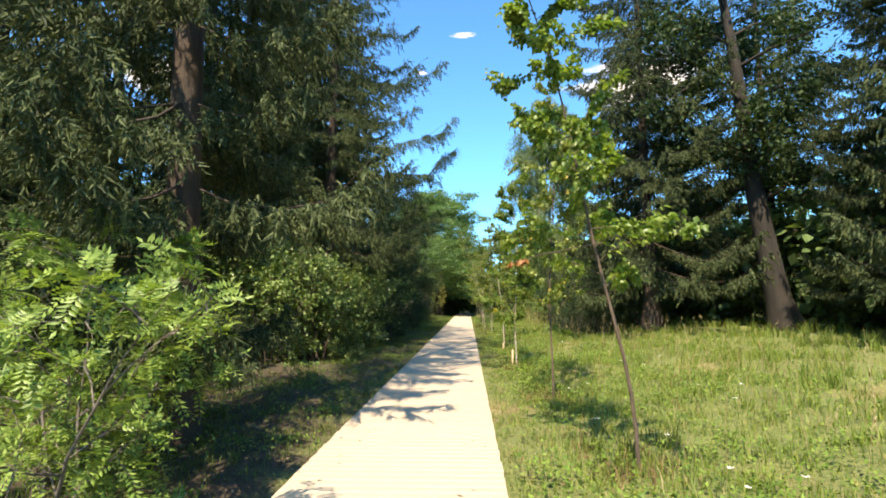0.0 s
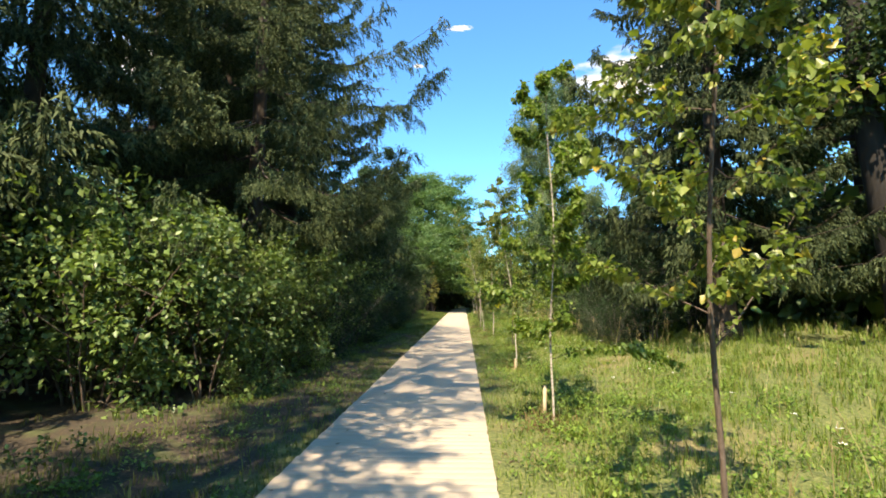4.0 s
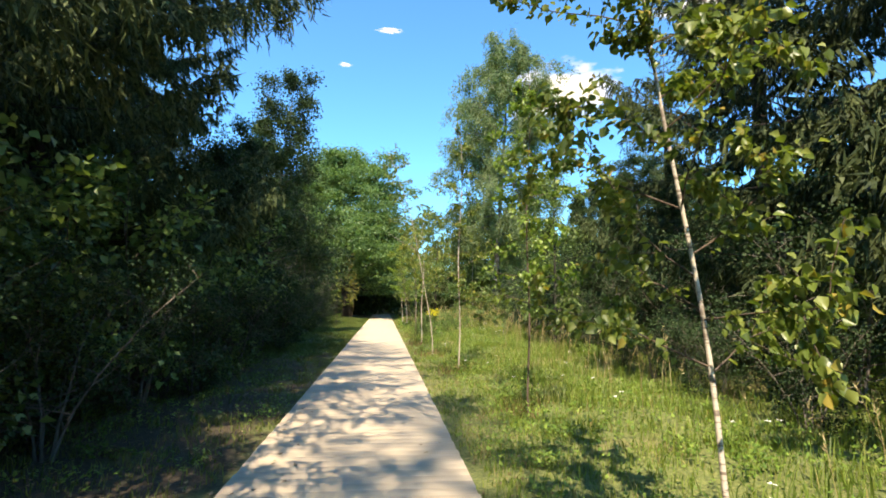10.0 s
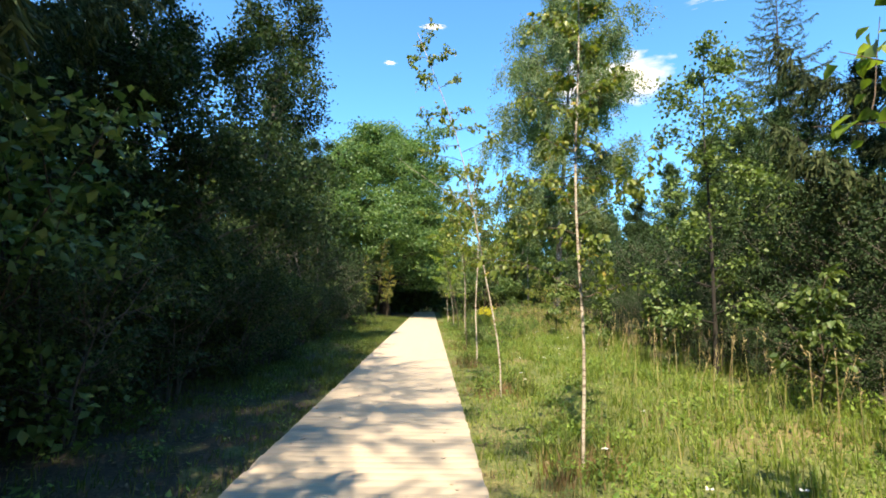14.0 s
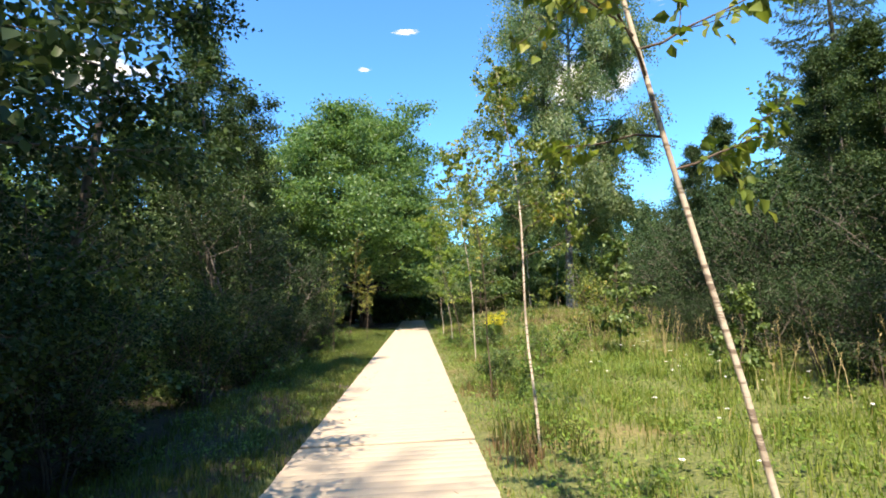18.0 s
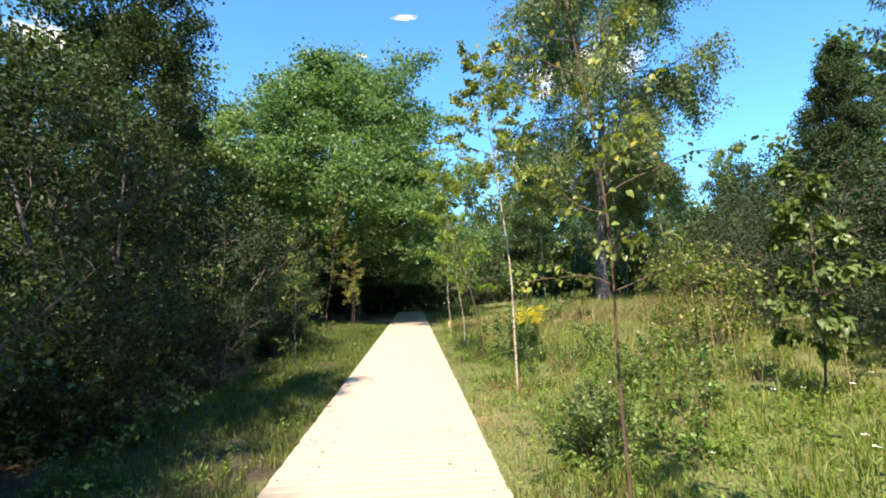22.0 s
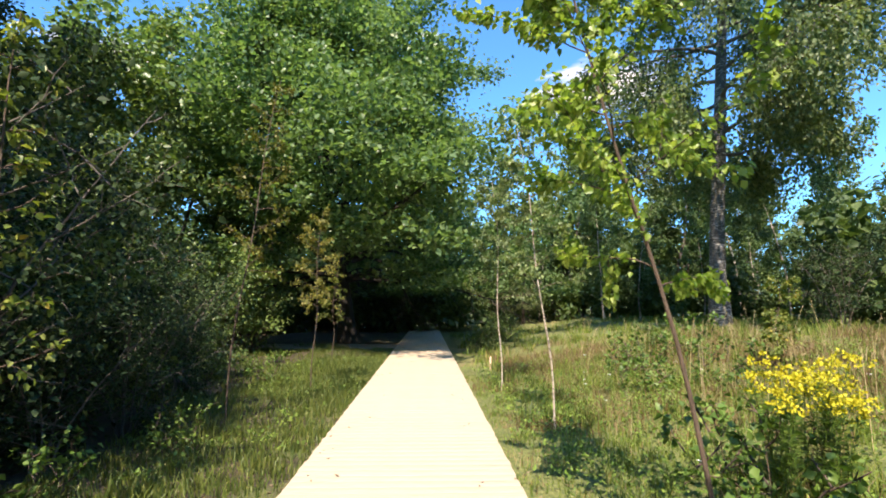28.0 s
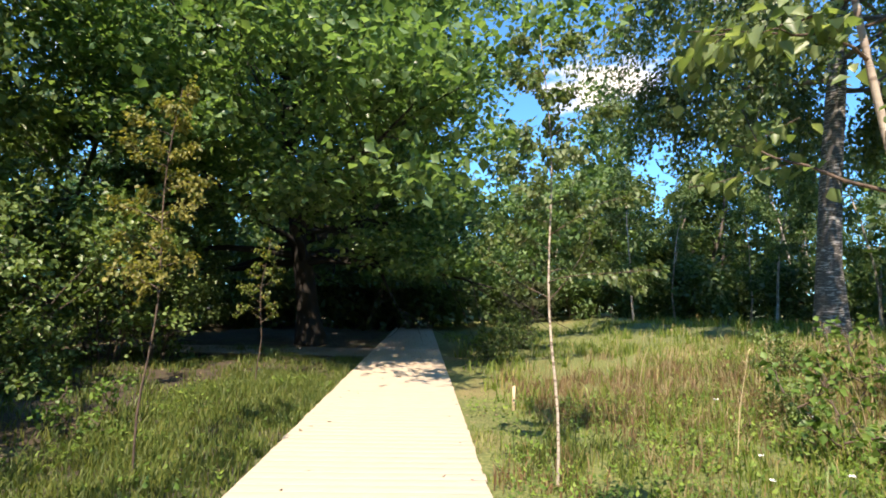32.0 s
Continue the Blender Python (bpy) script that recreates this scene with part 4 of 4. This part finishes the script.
sapling(9, 1.67, 15.6, 5.2, (0.05, 1.5), SAPLING_LEAF, BARK_WHITE, WHITE_SAPLING, 0.4, 0.022, 900, 0.06, 1.25)
sapling(10, 1.68, 19.1, 5.0, (-0.3, 0.1), SAPLING_LEAF, BARK_BROWN, "slender young tree with a dark stem and sparse leaves", 0.3, 0.014, 380, 0.05, 1.0)
sapling(11, 2.0, 24.3, 6.2, (-0.4, 0.5), SAPLING_LEAF, BARK_WHITE, WHITE_SAPLING, 0.5, 0.026, 2100, 0.062, 1.45, curve=1.7)
sapling(12, 1.97, 28.1, 4.8, (-1.08, 0.15), LINDEN_LEAF, BARK_BROWN, BROWN_SAPLING, 0.35, 0.022, 2300, 0.056, 1.25, curve=1.2)
sapling(13, 1.86, 31.7, 4.1, (-0.42, 0.1), BIRCH_LEAF, BARK_WHITE, WHITE_SAPLING, 0.42, 0.018, 800, 0.056, 0.95)
sapling(14, 1.66, 35.0, 4.2, (-0.12, 0.1), BIRCH_LEAF, BARK_WHITE, WHITE_SAPLING, 0.36, 0.018, 1300, 0.055, 1.0)
sapling(15, -2.6, 28.2, 3.6, (0.0, 0.1), SAPLING_LEAF, BARK_BROWN, WHITE_SAPLING, 0.3, 0.014, 220, 0.06, 0.6)
sapling(16, -2.55, 32.1, 5.0, (0.5, 0.2), OLIVE_LEAF, BARK_BROWN, "slender young tree with thin olive leaves", 0.4, 0.018, 380, 0.055, 0.8)
sapling(17, -2.1, 35.2, 3.6, (0.1, 0.1), YELLOW_LEAF, BARK_BROWN, "slender young tree with yellowing leaves", 0.42, 0.014, 900, 0.045, 0.75)
sapling(18, -2.6, 40.0, 2.7, (0.05, 0.1), SAPLING_LEAF, BARK_BROWN, WHITE_SAPLING, 0.4, 0.014, 260, 0.055, 0.55)

sapling(19, 5.0, 21.4, 2.8, (0.1, 0.1), SHRUB_LEAF, BARK_BROWN, "young broad-leaved tree at the meadow's shaded edge", 0.2, 0.018, 520, 0.11, 0.9)
sapling(20, 6.4, 33.8, 1.7, (0.1, 0.0), SAPLING_LEAF, BARK_BROWN, "small bushy young tree in the meadow", 0.1, 0.014, 520, 0.06, 0.6)
for seed, x, y, tall in ((21, 5.3, 14.2, 1.9), (22, 5.2, 17.4, 1.5), (23, 4.9, 9.2, 1.6)):
    sapling(seed, x, y, tall, (0.1, 0.0), SHRUB_LEAF, BARK_BROWN, "small leafy young tree before the dark thicket", 0.2, 0.012, 260, 0.085, 0.6)
light_bush = broadleaf("shrub", 43, "light green leafy bush in the meadow", "shrub", 2.9, 0.06, 1.05, 0.018, 2600, 0.075, SAPLING_LEAF, BARK_BROWN, 7, 5, 0.0, (0, 0), 5, False, 0.5, 0.1, 0.5, 5, twiggy=False)
copies(light_bush, [(7.4, 29.5, 100, 0.8)])
put(light_bush, 5.9, 25.2, 0, 0.95)

# rowan close to the walk
rowan = broadleaf("rowan_bush", 41, "rowan bush with bright feathered leaves beside a spruce", "rowan", 2.9, 0.06, 1.05, 0.02, 1150, 0.066, ROWAN_LEAF, BARK_GREY, 8, 6, 0.0, (0, 0), 4, pinnate=True)
copies(rowan, [(-3.5, -14.2, 120, 0.85)])
put(rowan, -2.55, -15.5, 0)


# undergrowth plants
herb = broadleaf("leafy_plant", 42, "leafy green plant in the meadow grass", "plant", 0.9, 0.1, 0.4, 0.006, 420, 0.07, HERB, BARK_BROWN, 4, 3, 0.0, (0, 0), 5, False, 0.5, 0.04, 0.3)
copies(herb, [(3.0, 20.9, 20, 0.95), (3.5, 21.8, 140, 0.9), (2.75, 29.0, 60, 1.25), (3.2, 29.7, 200, 1.1), (4.6, 35.2, 30, 1.4), (3.6, 33.2, 90, 1.0), (5.0, 33.0, 10, 1.2), (3.0, 22.6, 300, 0.8), (3.7, 23.6, 40, 0.8), (4.4, 22.8, 250, 0.8), (6.6, 37.0, 10, 1.5), (-2.6, 20.5, 10, 0.7), (-2.9, 24.6, 120, 0.8), (-2.6, 31.0, 20, 0.7), (-3.0, 29.2, 220, 0.9), (-3.1, 16.0, 80, 0.7), (-2.7, 9.4, 160, 0.6), (-2.6, 2.6, 30, 0.55), (-2.9, -8.6, 100, 0.7), (3.2, 25.2, 190, 0.8), (4.4, 23.6, 60, 1.0), (-3.4, 36.6, 0, 0.9)])
put(herb, 2.1, 20.9, 0, 0.8)


def goldenrod(x, y, seed):
    rng = np.random.default_rng(seed)
    plant = root("goldenrod", "clump of goldenrod with yellow plumes in the meadow", "flower")
    wood, lp, lt, ls, fp, ft, fs = Wood(), [], [], [], [], [], []
    for k in range(30):
        r, a = 0.3 * math.sqrt(rng.random()), rng.uniform(0, 6.283)
        line = wander(rng, (r * math.cos(a), r * math.sin(a), -0.03), (0.12 * math.cos(a), 0.12 * math.sin(a), 1), rng.uniform(0.85, 1.25), 6, 0.12)
        wood.tube(line, np.linspace(0.005, 0.002, 7), 4)
        p, d = along(line, rng.uniform(0.05, 0.85, 60))
        b = rng.uniform(0, 6.283, 60)
        lp.append(p)
        lt.append(np.stack([np.cos(b), np.sin(b), np.full(60, 0.25)], -1))
        for j in range(5):
            b = rng.uniform(0, 6.283)
            q, _ = along(line, [rng.uniform(0.8, 0.99)])
            twig = wander(rng, q[0], (math.cos(b), math.sin(b), 0.35), rng.uniform(0.08, 0.2), 4, 0.2, -0.12)
            p2, _ = along(twig, rng.random(14))
            fp.append(p2 + rng.normal(0, 0.012, (14, 3)))
            ft.append(rng.normal(0, 1, (14, 3)) + np.array([0, 0, 0.8]))
    lp, lt, fp, ft = np.concatenate(lp), np.concatenate(lt), np.concatenate(fp), unit(np.concatenate(ft))
    tagged(part("stem", wood.mesh("goldenrod_stem", HERB), plant), kind="stuff")
    part("foliage", leaves_mesh("goldenrod_foliage", rng, lp, lt, np.cross(unit(lt), [0, 0, 1.0]), 0.11, 0.018, HERB, False), plant)
    part("blossom", leaves_mesh("goldenrod_blossom", rng, fp, ft, np.cross(ft, rng.normal(0, 1, ft.shape)), 0.03, 0.026, GOLD, False), plant, "yellow blossom plumes")
    plant.matrix_world = pose(x, y, float(land(x, y)))


for x, y, seed in [(3.3, 29.2, 1)]:
    goldenrod(x, y, seed)


def stake(x, y, tall, turn):
    """A square wooden stake with a slanted top."""
    h, w = tall, 0.02
    v = [(-w, -w, -0.2), (w, -w, -0.2), (w, w, -0.2), (-w, w, -0.2), (-w, -w, h), (w, -w, h - 0.02), (w, w, h - 0.03), (-w, w, h - 0.01)]
    q = [(0, 3, 2, 1), (4, 5, 6, 7), (0, 1, 5, 4), (1, 2, 6, 5), (2, 3, 7, 6), (3, 0, 4, 7)]
    ob = new("stake", build_mesh("stake", v, None, q, [STAKE]))
    ob.matrix_world = pose(x, y, float(land(x, y)), 0, 2, turn)
    tagged(ob, "short pale wooden stake beside a young tree", "stake", "stakes beside the young trees")


for x, y, tall, turn in [(1.83, -5.85, 0.5, 20), (1.93, -0.95, 0.28, 40), (1.8, 37.9, 0.35, 60)]:
    stake(x, y, tall, turn)


# ---- grass ----
def grass(name, seed, areas, material, label, parent=None):
    """Blades in tufts. areas: x0, x1, y0, y1, blades, height, width."""
    rng = np.random.default_rng(seed)
    bx, by, hh, ww = [], [], [], []
    for x0, x1, y0, y1, n, h, w in areas:
        tufts = max(4, n // 14)
        tx, ty, th = rng.uniform(x0, x1, tufts), rng.uniform(y0, y1, tufts), rng.uniform(0.6, 1.25, tufts)
        k = rng.integers(0, tufts, n)
        bx.append(tx[k] + rng.normal(0, 0.09, n))
        by.append(ty[k] + rng.normal(0, 0.09, n))
        hh.append(h * th[k] * rng.uniform(0.45, 1.15, n))
        ww.append(w * rng.uniform(0.7, 1.3, n))
    bx, by, hh, ww = (np.concatenate(v) for v in (bx, by, hh, ww))
    keep = (np.abs(bx) > 1.03)
    bx, by, hh, ww = bx[keep], by[keep], hh[keep], ww[keep]
    n = len(bx)
    a, lean = rng.uniform(0, 6.283, n), rng.uniform(0.05, 0.7, n)
    c = rng.uniform(0, 6.283, n)
    base = np.stack([bx, by, land(bx, by) - 0.01], -1)
    out = np.stack([np.cos(a), np.sin(a), np.zeros(n)], -1)
    side = np.stack([np.cos(c), np.sin(c), np.zeros(n)], -1) * ww[:, None] * 0.5
    up = np.array([0, 0, 1.0])
    m1 = base + up * hh[:, None] * 0.55 + out * (hh * lean * 0.28)[:, None]
    tp = base + up * (hh * (1 - 0.25 * lean))[:, None] + out * (hh * lean)[:, None]
    v = np.stack([base - side, base + side, m1 - side * 0.8, m1 + side * 0.8, tp], 1).reshape(-1, 3)
    o = (np.arange(n) * 5)[:, None]
    ob = new(name, build_mesh(name, v, o + np.array([[2, 3, 4]]), o + np.array([[0, 1, 3, 2]]), [material]))
    return tagged(ob, label, "grass", kind="stuff")


grass("meadow_grass", 51, [(1.0, 2.6, -20, 37, 26000, 0.12, 0.009), (1.8, 5.0, -20, 38, 60000, 0.17, 0.010), (3.0, 5.6, 0, 38, 12000, 0.34, 0.011), (5, 10, -20, 44, 44000, 0.27, 0.015), (10, 17, -20, 50, 13000, 0.45, 0.03), (1.5, 16, 38, 54, 9000, 0.35, 0.022)], GRASS, "green meadow grass, knee-high away from the walk")
grass("dry_grass", 52, [(1.05, 2.2, -18, 36, 6000, 0.11, 0.008), (2.4, 9, 21, 44, 9000, 0.3, 0.009), (2.2, 8, -18, 18, 1400, 0.4, 0.007), (4, 12, 30, 42, 7000, 0.3, 0.014)], STRAW, "dry straw-coloured meadow grass with seed heads")
grass("rust_grass", 58, [(2.0, 9, 36.2, 40.6, 9500, 0.28, 0.010), (2.4, 8, 31, 36.2, 3500, 0.25, 0.009), (6, 12, 31, 37, 4500, 0.34, 0.012), (3, 6, 22, 33, 1500, 0.3, 0.008)], RUST, "reddish-brown flowering grass of the dry meadow")
grass("woodland_grass", 53, [(-3.6, -1.0, -20, 16, 24000, 0.12, 0.009), (-3.4, -1.0, 12, 41, 30000, 0.18, 0.010), (-6, -3, -20, 34, 6000, 0.2, 0.014), (-14, -3.2, 33, 46, 20000, 0.22, 0.016), (-3.4, -1.0, 34, 44, 12000, 0.16, 0.011), (-3.4, -1.0, 22, 41, 20000, 0.15, 0.012)], SHADE_GRASS, "short woodland grass beside the walk, coloured darker for the wood's shade")


SAPLING_FEET = [(2.4, -14.0), (2.2, -10.0), (1.92, -6.1), (2.0, -0.7), (2.35, 4.15), (1.95, 8.3), (1.7, 11.8), (1.67, 15.6), (1.68, 19.1), (2.0, 24.3), (1.85, 28.1), (1.86, 31.7), (1.66, 35.0)]
grass("dry_weeds", 59, [(x - 0.5, x + 0.35, y - 0.45, y + 0.6, 240, 0.2, 0.012) for x, y in SAPLING_FEET], RUST, "brown dry weeds round the feet of the young trees")
# Weeds on each tree's far side from the sun; their dark tone includes its shadow.
grass("dark_weeds", 60, [(x - 0.35, x + 0.7, y - 0.1, y + 1.0, 300, 0.28, 0.014) for x, y in SAPLING_FEET], SHADE_GRASS, "green weeds beside the young trees, darkened for the trees' cast shadows")


def white_flowers(seed, areas):
    """Flat white flower heads on thin stalks, scattered in the grass."""
    rng = np.random.default_rng(seed)
    x = np.concatenate([rng.uniform(a, b, n) for a, b, _, _, n in areas])
    y = np.concatenate([rng.uniform(c, d, n) for _, _, c, d, n in areas])
    wood, p, tip, side = Wood(), [], [], []
    for x0, y0 in zip(x, y):
        line = wander(rng, (x0, y0, float(land(x0, y0)) - 0.02), (rng.normal(0, 0.12), rng.normal(0, 0.12), 1), rng.uniform(0.25, 0.5), 3, 0.12)
        wood.tube(line, [0.003, 0.0025, 0.002, 0.002], 3)
        a = rng.uniform(0, 6.283, 9)
        p.append(line[-1] + np.stack([np.cos(a), np.sin(a), np.zeros(9)], -1) * rng.uniform(0, 0.018, (9, 1)))
        tip.append(np.stack([np.cos(a), np.sin(a), rng.uniform(0.0, 0.4, 9)], -1))
        side.append(np.stack([-np.sin(a), np.cos(a), np.zeros(9)], -1))
    flowers = root("white_meadow_flowers", "small white flower heads scattered in the meadow grass", "flowers")
    tagged(flowers, kind="stuff")
    tagged(part("stem", wood.mesh("flower_stems", HERB), flowers), kind="stuff")
    tagged(part("blossom", leaves_mesh("flower_heads", rng, np.concatenate(p), np.concatenate(tip), np.concatenate(side), 0.022, 0.018, PETAL, False), flowers), kind="stuff")


white_flowers(61, [(2.6, 6.0, 14, 36, 70), (2.0, 5.0, -18, 14, 60)])


def low_herbs(seed, areas):
    """Broad little leaves of clover, plantain and the like in patches among the grass."""
    rng = np.random.default_rng(seed)
    x, y, h = [], [], []
    for x0, x1, y0, y1, n, tall in areas:
        c = max(3, n // 60)
        cx, cy, cr = rng.uniform(x0, x1, c), rng.uniform(y0, y1, c), rng.uniform(0.08, 0.3, c)
        k = rng.integers(0, c, n)
        x.append(cx[k] + rng.normal(0, 1, n) * cr[k])
        y.append(cy[k] + rng.normal(0, 1, n) * cr[k])
        h.append(tall * rng.random(n) * (0.5 + cr[k] * 3))
    x, y, h = np.concatenate(x), np.concatenate(y), np.concatenate(h)
    keep = np.abs(x) > 1.08
    x, y, h = x[keep], y[keep], h[keep]
    n = len(x)
    a = rng.uniform(0, 6.283, n)
    tip = unit(np.stack([np.cos(a), np.sin(a), rng.uniform(-0.1, 0.9, n)], -1))
    side = unit(np.stack([-np.sin(a), np.cos(a), rng.normal(0, 0.2, n)], -1))
    ln = rng.uniform(0.03, 0.075, n)
    ob = new("low_herbs", leaves_mesh("low_herbs", rng, np.stack([x, y, land(x, y) + h], -1), tip, side, ln, ln * rng.uniform(0.3, 0.7, n), MEADOW_HERB, False))
    tagged(ob, "patches of small broad-leaved herbs in the grass", "herbs", kind="stuff")


low_herbs(57, [(1.3, 5.0, -20, 38, 60000, 0.2), (5, 9, -18, 40, 26000, 0.28), (-3.4, -1.1, -20, 40, 12000, 0.14)])


def seed_grass(seed, areas):
    """Tall stalks with feathery seed heads."""
    rng = np.random.default_rng(seed)
    x = np.concatenate([rng.uniform(a, b, n) for a, b, _, _, n in areas])
    y = np.concatenate([rng.uniform(c, d, n) for _, _, c, d, n in areas])
    x = x + 0.35 * np.sin(y * 1.9)
    n = len(x)
    h = rng.uniform(0.65, 1.15, n)
    a = rng.normal(0.9, 0.8, n)
    lean = rng.uniform(0.05, 0.35, n)
    base = np.stack([x, y, land(x, y) - 0.02], -1)
    top = base + np.stack([np.cos(a) * h * lean, np.sin(a) * h * lean, h], -1)
    mid = (base + top) / 2 - np.stack([np.cos(a) * h * lean * 0.2, np.sin(a) * h * lean * 0.2, np.zeros(n)], -1)
    c = rng.uniform(0, 3.14, n)
    w = np.stack([np.cos(c), np.sin(c), np.zeros(n)], -1) * 0.003
    stalk = np.stack([base - w, base + w, mid - w, mid + w, top - w * 0.5, top + w * 0.5], 1).reshape(-1, 3)
    o = (np.arange(n) * 6)[:, None]
    quads = np.concatenate([o + np.array([[0, 1, 3, 2]]), o + np.array([[2, 3, 5, 4]])])
    k = 9
    i = np.repeat(np.arange(n), k)
    u = np.tile(np.arange(k) / k, n)[:, None]
    ax = unit(top - mid)[i]
    p = top[i] - ax * (0.16 * (1 - u))
    way = unit(ax + rng.normal(0, 0.5, (len(i), 3)))
    side = unit(np.cross(way, rng.normal(0, 1, (len(i), 3)))) * 0.005
    head = np.stack([p, p + way * 0.02 - side, p + way * 0.05, p + way * 0.02 + side], 1).reshape(-1, 3)
    o2 = (np.arange(len(i)) * 4)[:, None] + len(stalk)
    ob = new("seed_grass", build_mesh("seed_grass", np.concatenate([stalk, head]), None, np.concatenate([quads, o2 + np.array([[0, 1, 2, 3]])]), [STRAW]))
    tagged(ob, "tall dry grass stalks with feathery pale seed heads", "grass", kind="stuff")


seed_grass(54, [(4.0, 5.2, 4, 14, 90), (4.8, 6.2, 12, 26, 120), (3.6, 8.0, 26, 40, 150), (2.6, 7.0, -16, 4, 110)])


def scatter_leaves(seed, areas):
    rng = np.random.default_rng(seed)
    x = np.concatenate([rng.uniform(a, b, n) for a, b, _, _, n, _ in areas])
    y = np.concatenate([rng.uniform(c, d, n) for _, _, c, d, n, _ in areas])
    on = np.concatenate([np.full(n, z) for *_, n, z in areas])
    n = len(x)
    z = np.where(on > 0, 0.004, land(x, y) + 0.01)
    a = rng.uniform(0, 6.283, n)
    tip = np.stack([np.cos(a), np.sin(a), rng.uniform(-0.05, 0.3, n)], -1)
    side = np.stack([-np.sin(a), np.cos(a), rng.normal(0, 0.15, n)], -1)
    ob = new("fallen_leaf_litter", leaves_mesh("fallen_leaf_litter", rng, np.stack([x, y, z], -1), tip, side, rng.uniform(0.03, 0.075, n), rng.uniform(0.02, 0.045, n), LITTER, False))
    tagged(ob, "dry brown leaves fallen on the ground and planks", "leaf litter", kind="stuff")


scatter_leaves(55, [(-3.6, -1.02, -20, 42, 5200, 0), (-9, 2.5, 41, 52, 5200, 0), (1.02, 1.7, -19, 40, 900, 0), (-0.98, -0.5, -18, 40, 130, 1), (0.6, 0.98, -18, 40, 90, 1), (-0.95, 0.95, 41.5, 54, 420, 1), (-8, -1.1, 44.7, 46.6, 900, 1), (-9, -4, -20, 30, 3000, 0)])


# ---- the boardwalk ----
def plank_mesh(seed, long=2.0, wide=0.149, thick=0.035):
    rng = np.random.default_rng(seed)
    c = 0.0005
    x, y = long / 2 + rng.uniform(-0.008, 0.004), wide / 2
    rings = [(x, y, -thick), (x, y, -c * 0.5), (x - c, y - c, 0.0)]
    v = []
    for rx, ry, z in rings:
        v += [(-rx, -ry, z), (rx, -ry, z), (rx, ry, z), (-rx, ry, z)]
    q = [(0, 3, 2, 1), (8, 9, 10, 11)]
    for r in (0, 4):
        for j in range(4):
            k = (j + 1) % 4
            q.append((r + j, r + k, r + 4 + k, r + 4 + j))
    return np.array(v), q


PITCH = 0.149
plank_kinds = []
for k in range(7):
    v, q = plank_mesh(60 + k, wide=0.145 if k == 4 else 0.1489)
    plank_kinds.append(build_mesh("plank", v, None, q, [PLANK]))
rng = np.random.default_rng(9)
for y_from, y_to in ((-27, 16), (16, 59)):
    walkway = tagged(new("boardwalk_" + ("1" if y_from < 0 else "2")), "straight boardwalk of pale crosswise planks, sun-bleached and dusty", "boardwalk", kind="structure")
    for k in range(int((y_to - y_from) / PITCH)):
        ob = part("plank", plank_kinds[rng.integers(0, 7)], walkway)
        ob.matrix_world = pose(rng.uniform(-0.006, 0.006), y_from + (k + 0.5) * PITCH, rng.uniform(-0.0007, 0.0007), 0, 0, rng.uniform(-0.05, 0.05) + (180 if k % 3 else 0))
    for x in (-0.8, 0.0, 0.8):
        v = np.array([(sx * 0.05 + x, y, z) for y in (y_from + 0.002, y_to - 0.002) for sx in (-1, 1) for z in (-0.17, -0.04)])
        part("joist", build_mesh("joist", v, None, [(0, 1, 3, 2), (4, 6, 7, 5), (0, 4, 5, 1), (2, 3, 7, 6), (1, 5, 7, 3), (0, 2, 6, 4)], [BEAM]), walkway)

# side deck that runs off towards the oak
side_deck = tagged(new("side_deck"), "low plank deck running off under the oak, littered with leaves", "boardwalk", kind="structure")
v, q = plank_mesh(70, 2.1)
side_plank = build_mesh("plank", v, None, q, [OLD_PLANK])
for k in range(54):
    ob = part("plank", side_plank, side_deck)
    ob.matrix_world = pose(-1.1 - k * PITCH, 45.6 + 0.01 * math.sin(k), -0.045 + 0.002 * math.sin(k * 2.1), 0, 0, 90)
for y in (44.7, 45.6, 46.5):
    v = np.array([(x, sx * 0.05 + y, z) for x in (-9.1, -1.02) for sx in (-1, 1) for z in (-0.17, -0.05)])
    part("joist", build_mesh("joist", v, None, [(0, 1, 3, 2), (4, 6, 7, 5), (0, 4, 5, 1), (2, 3, 7, 6), (1, 5, 7, 3), (0, 2, 6, 4)], [BEAM]), side_deck)
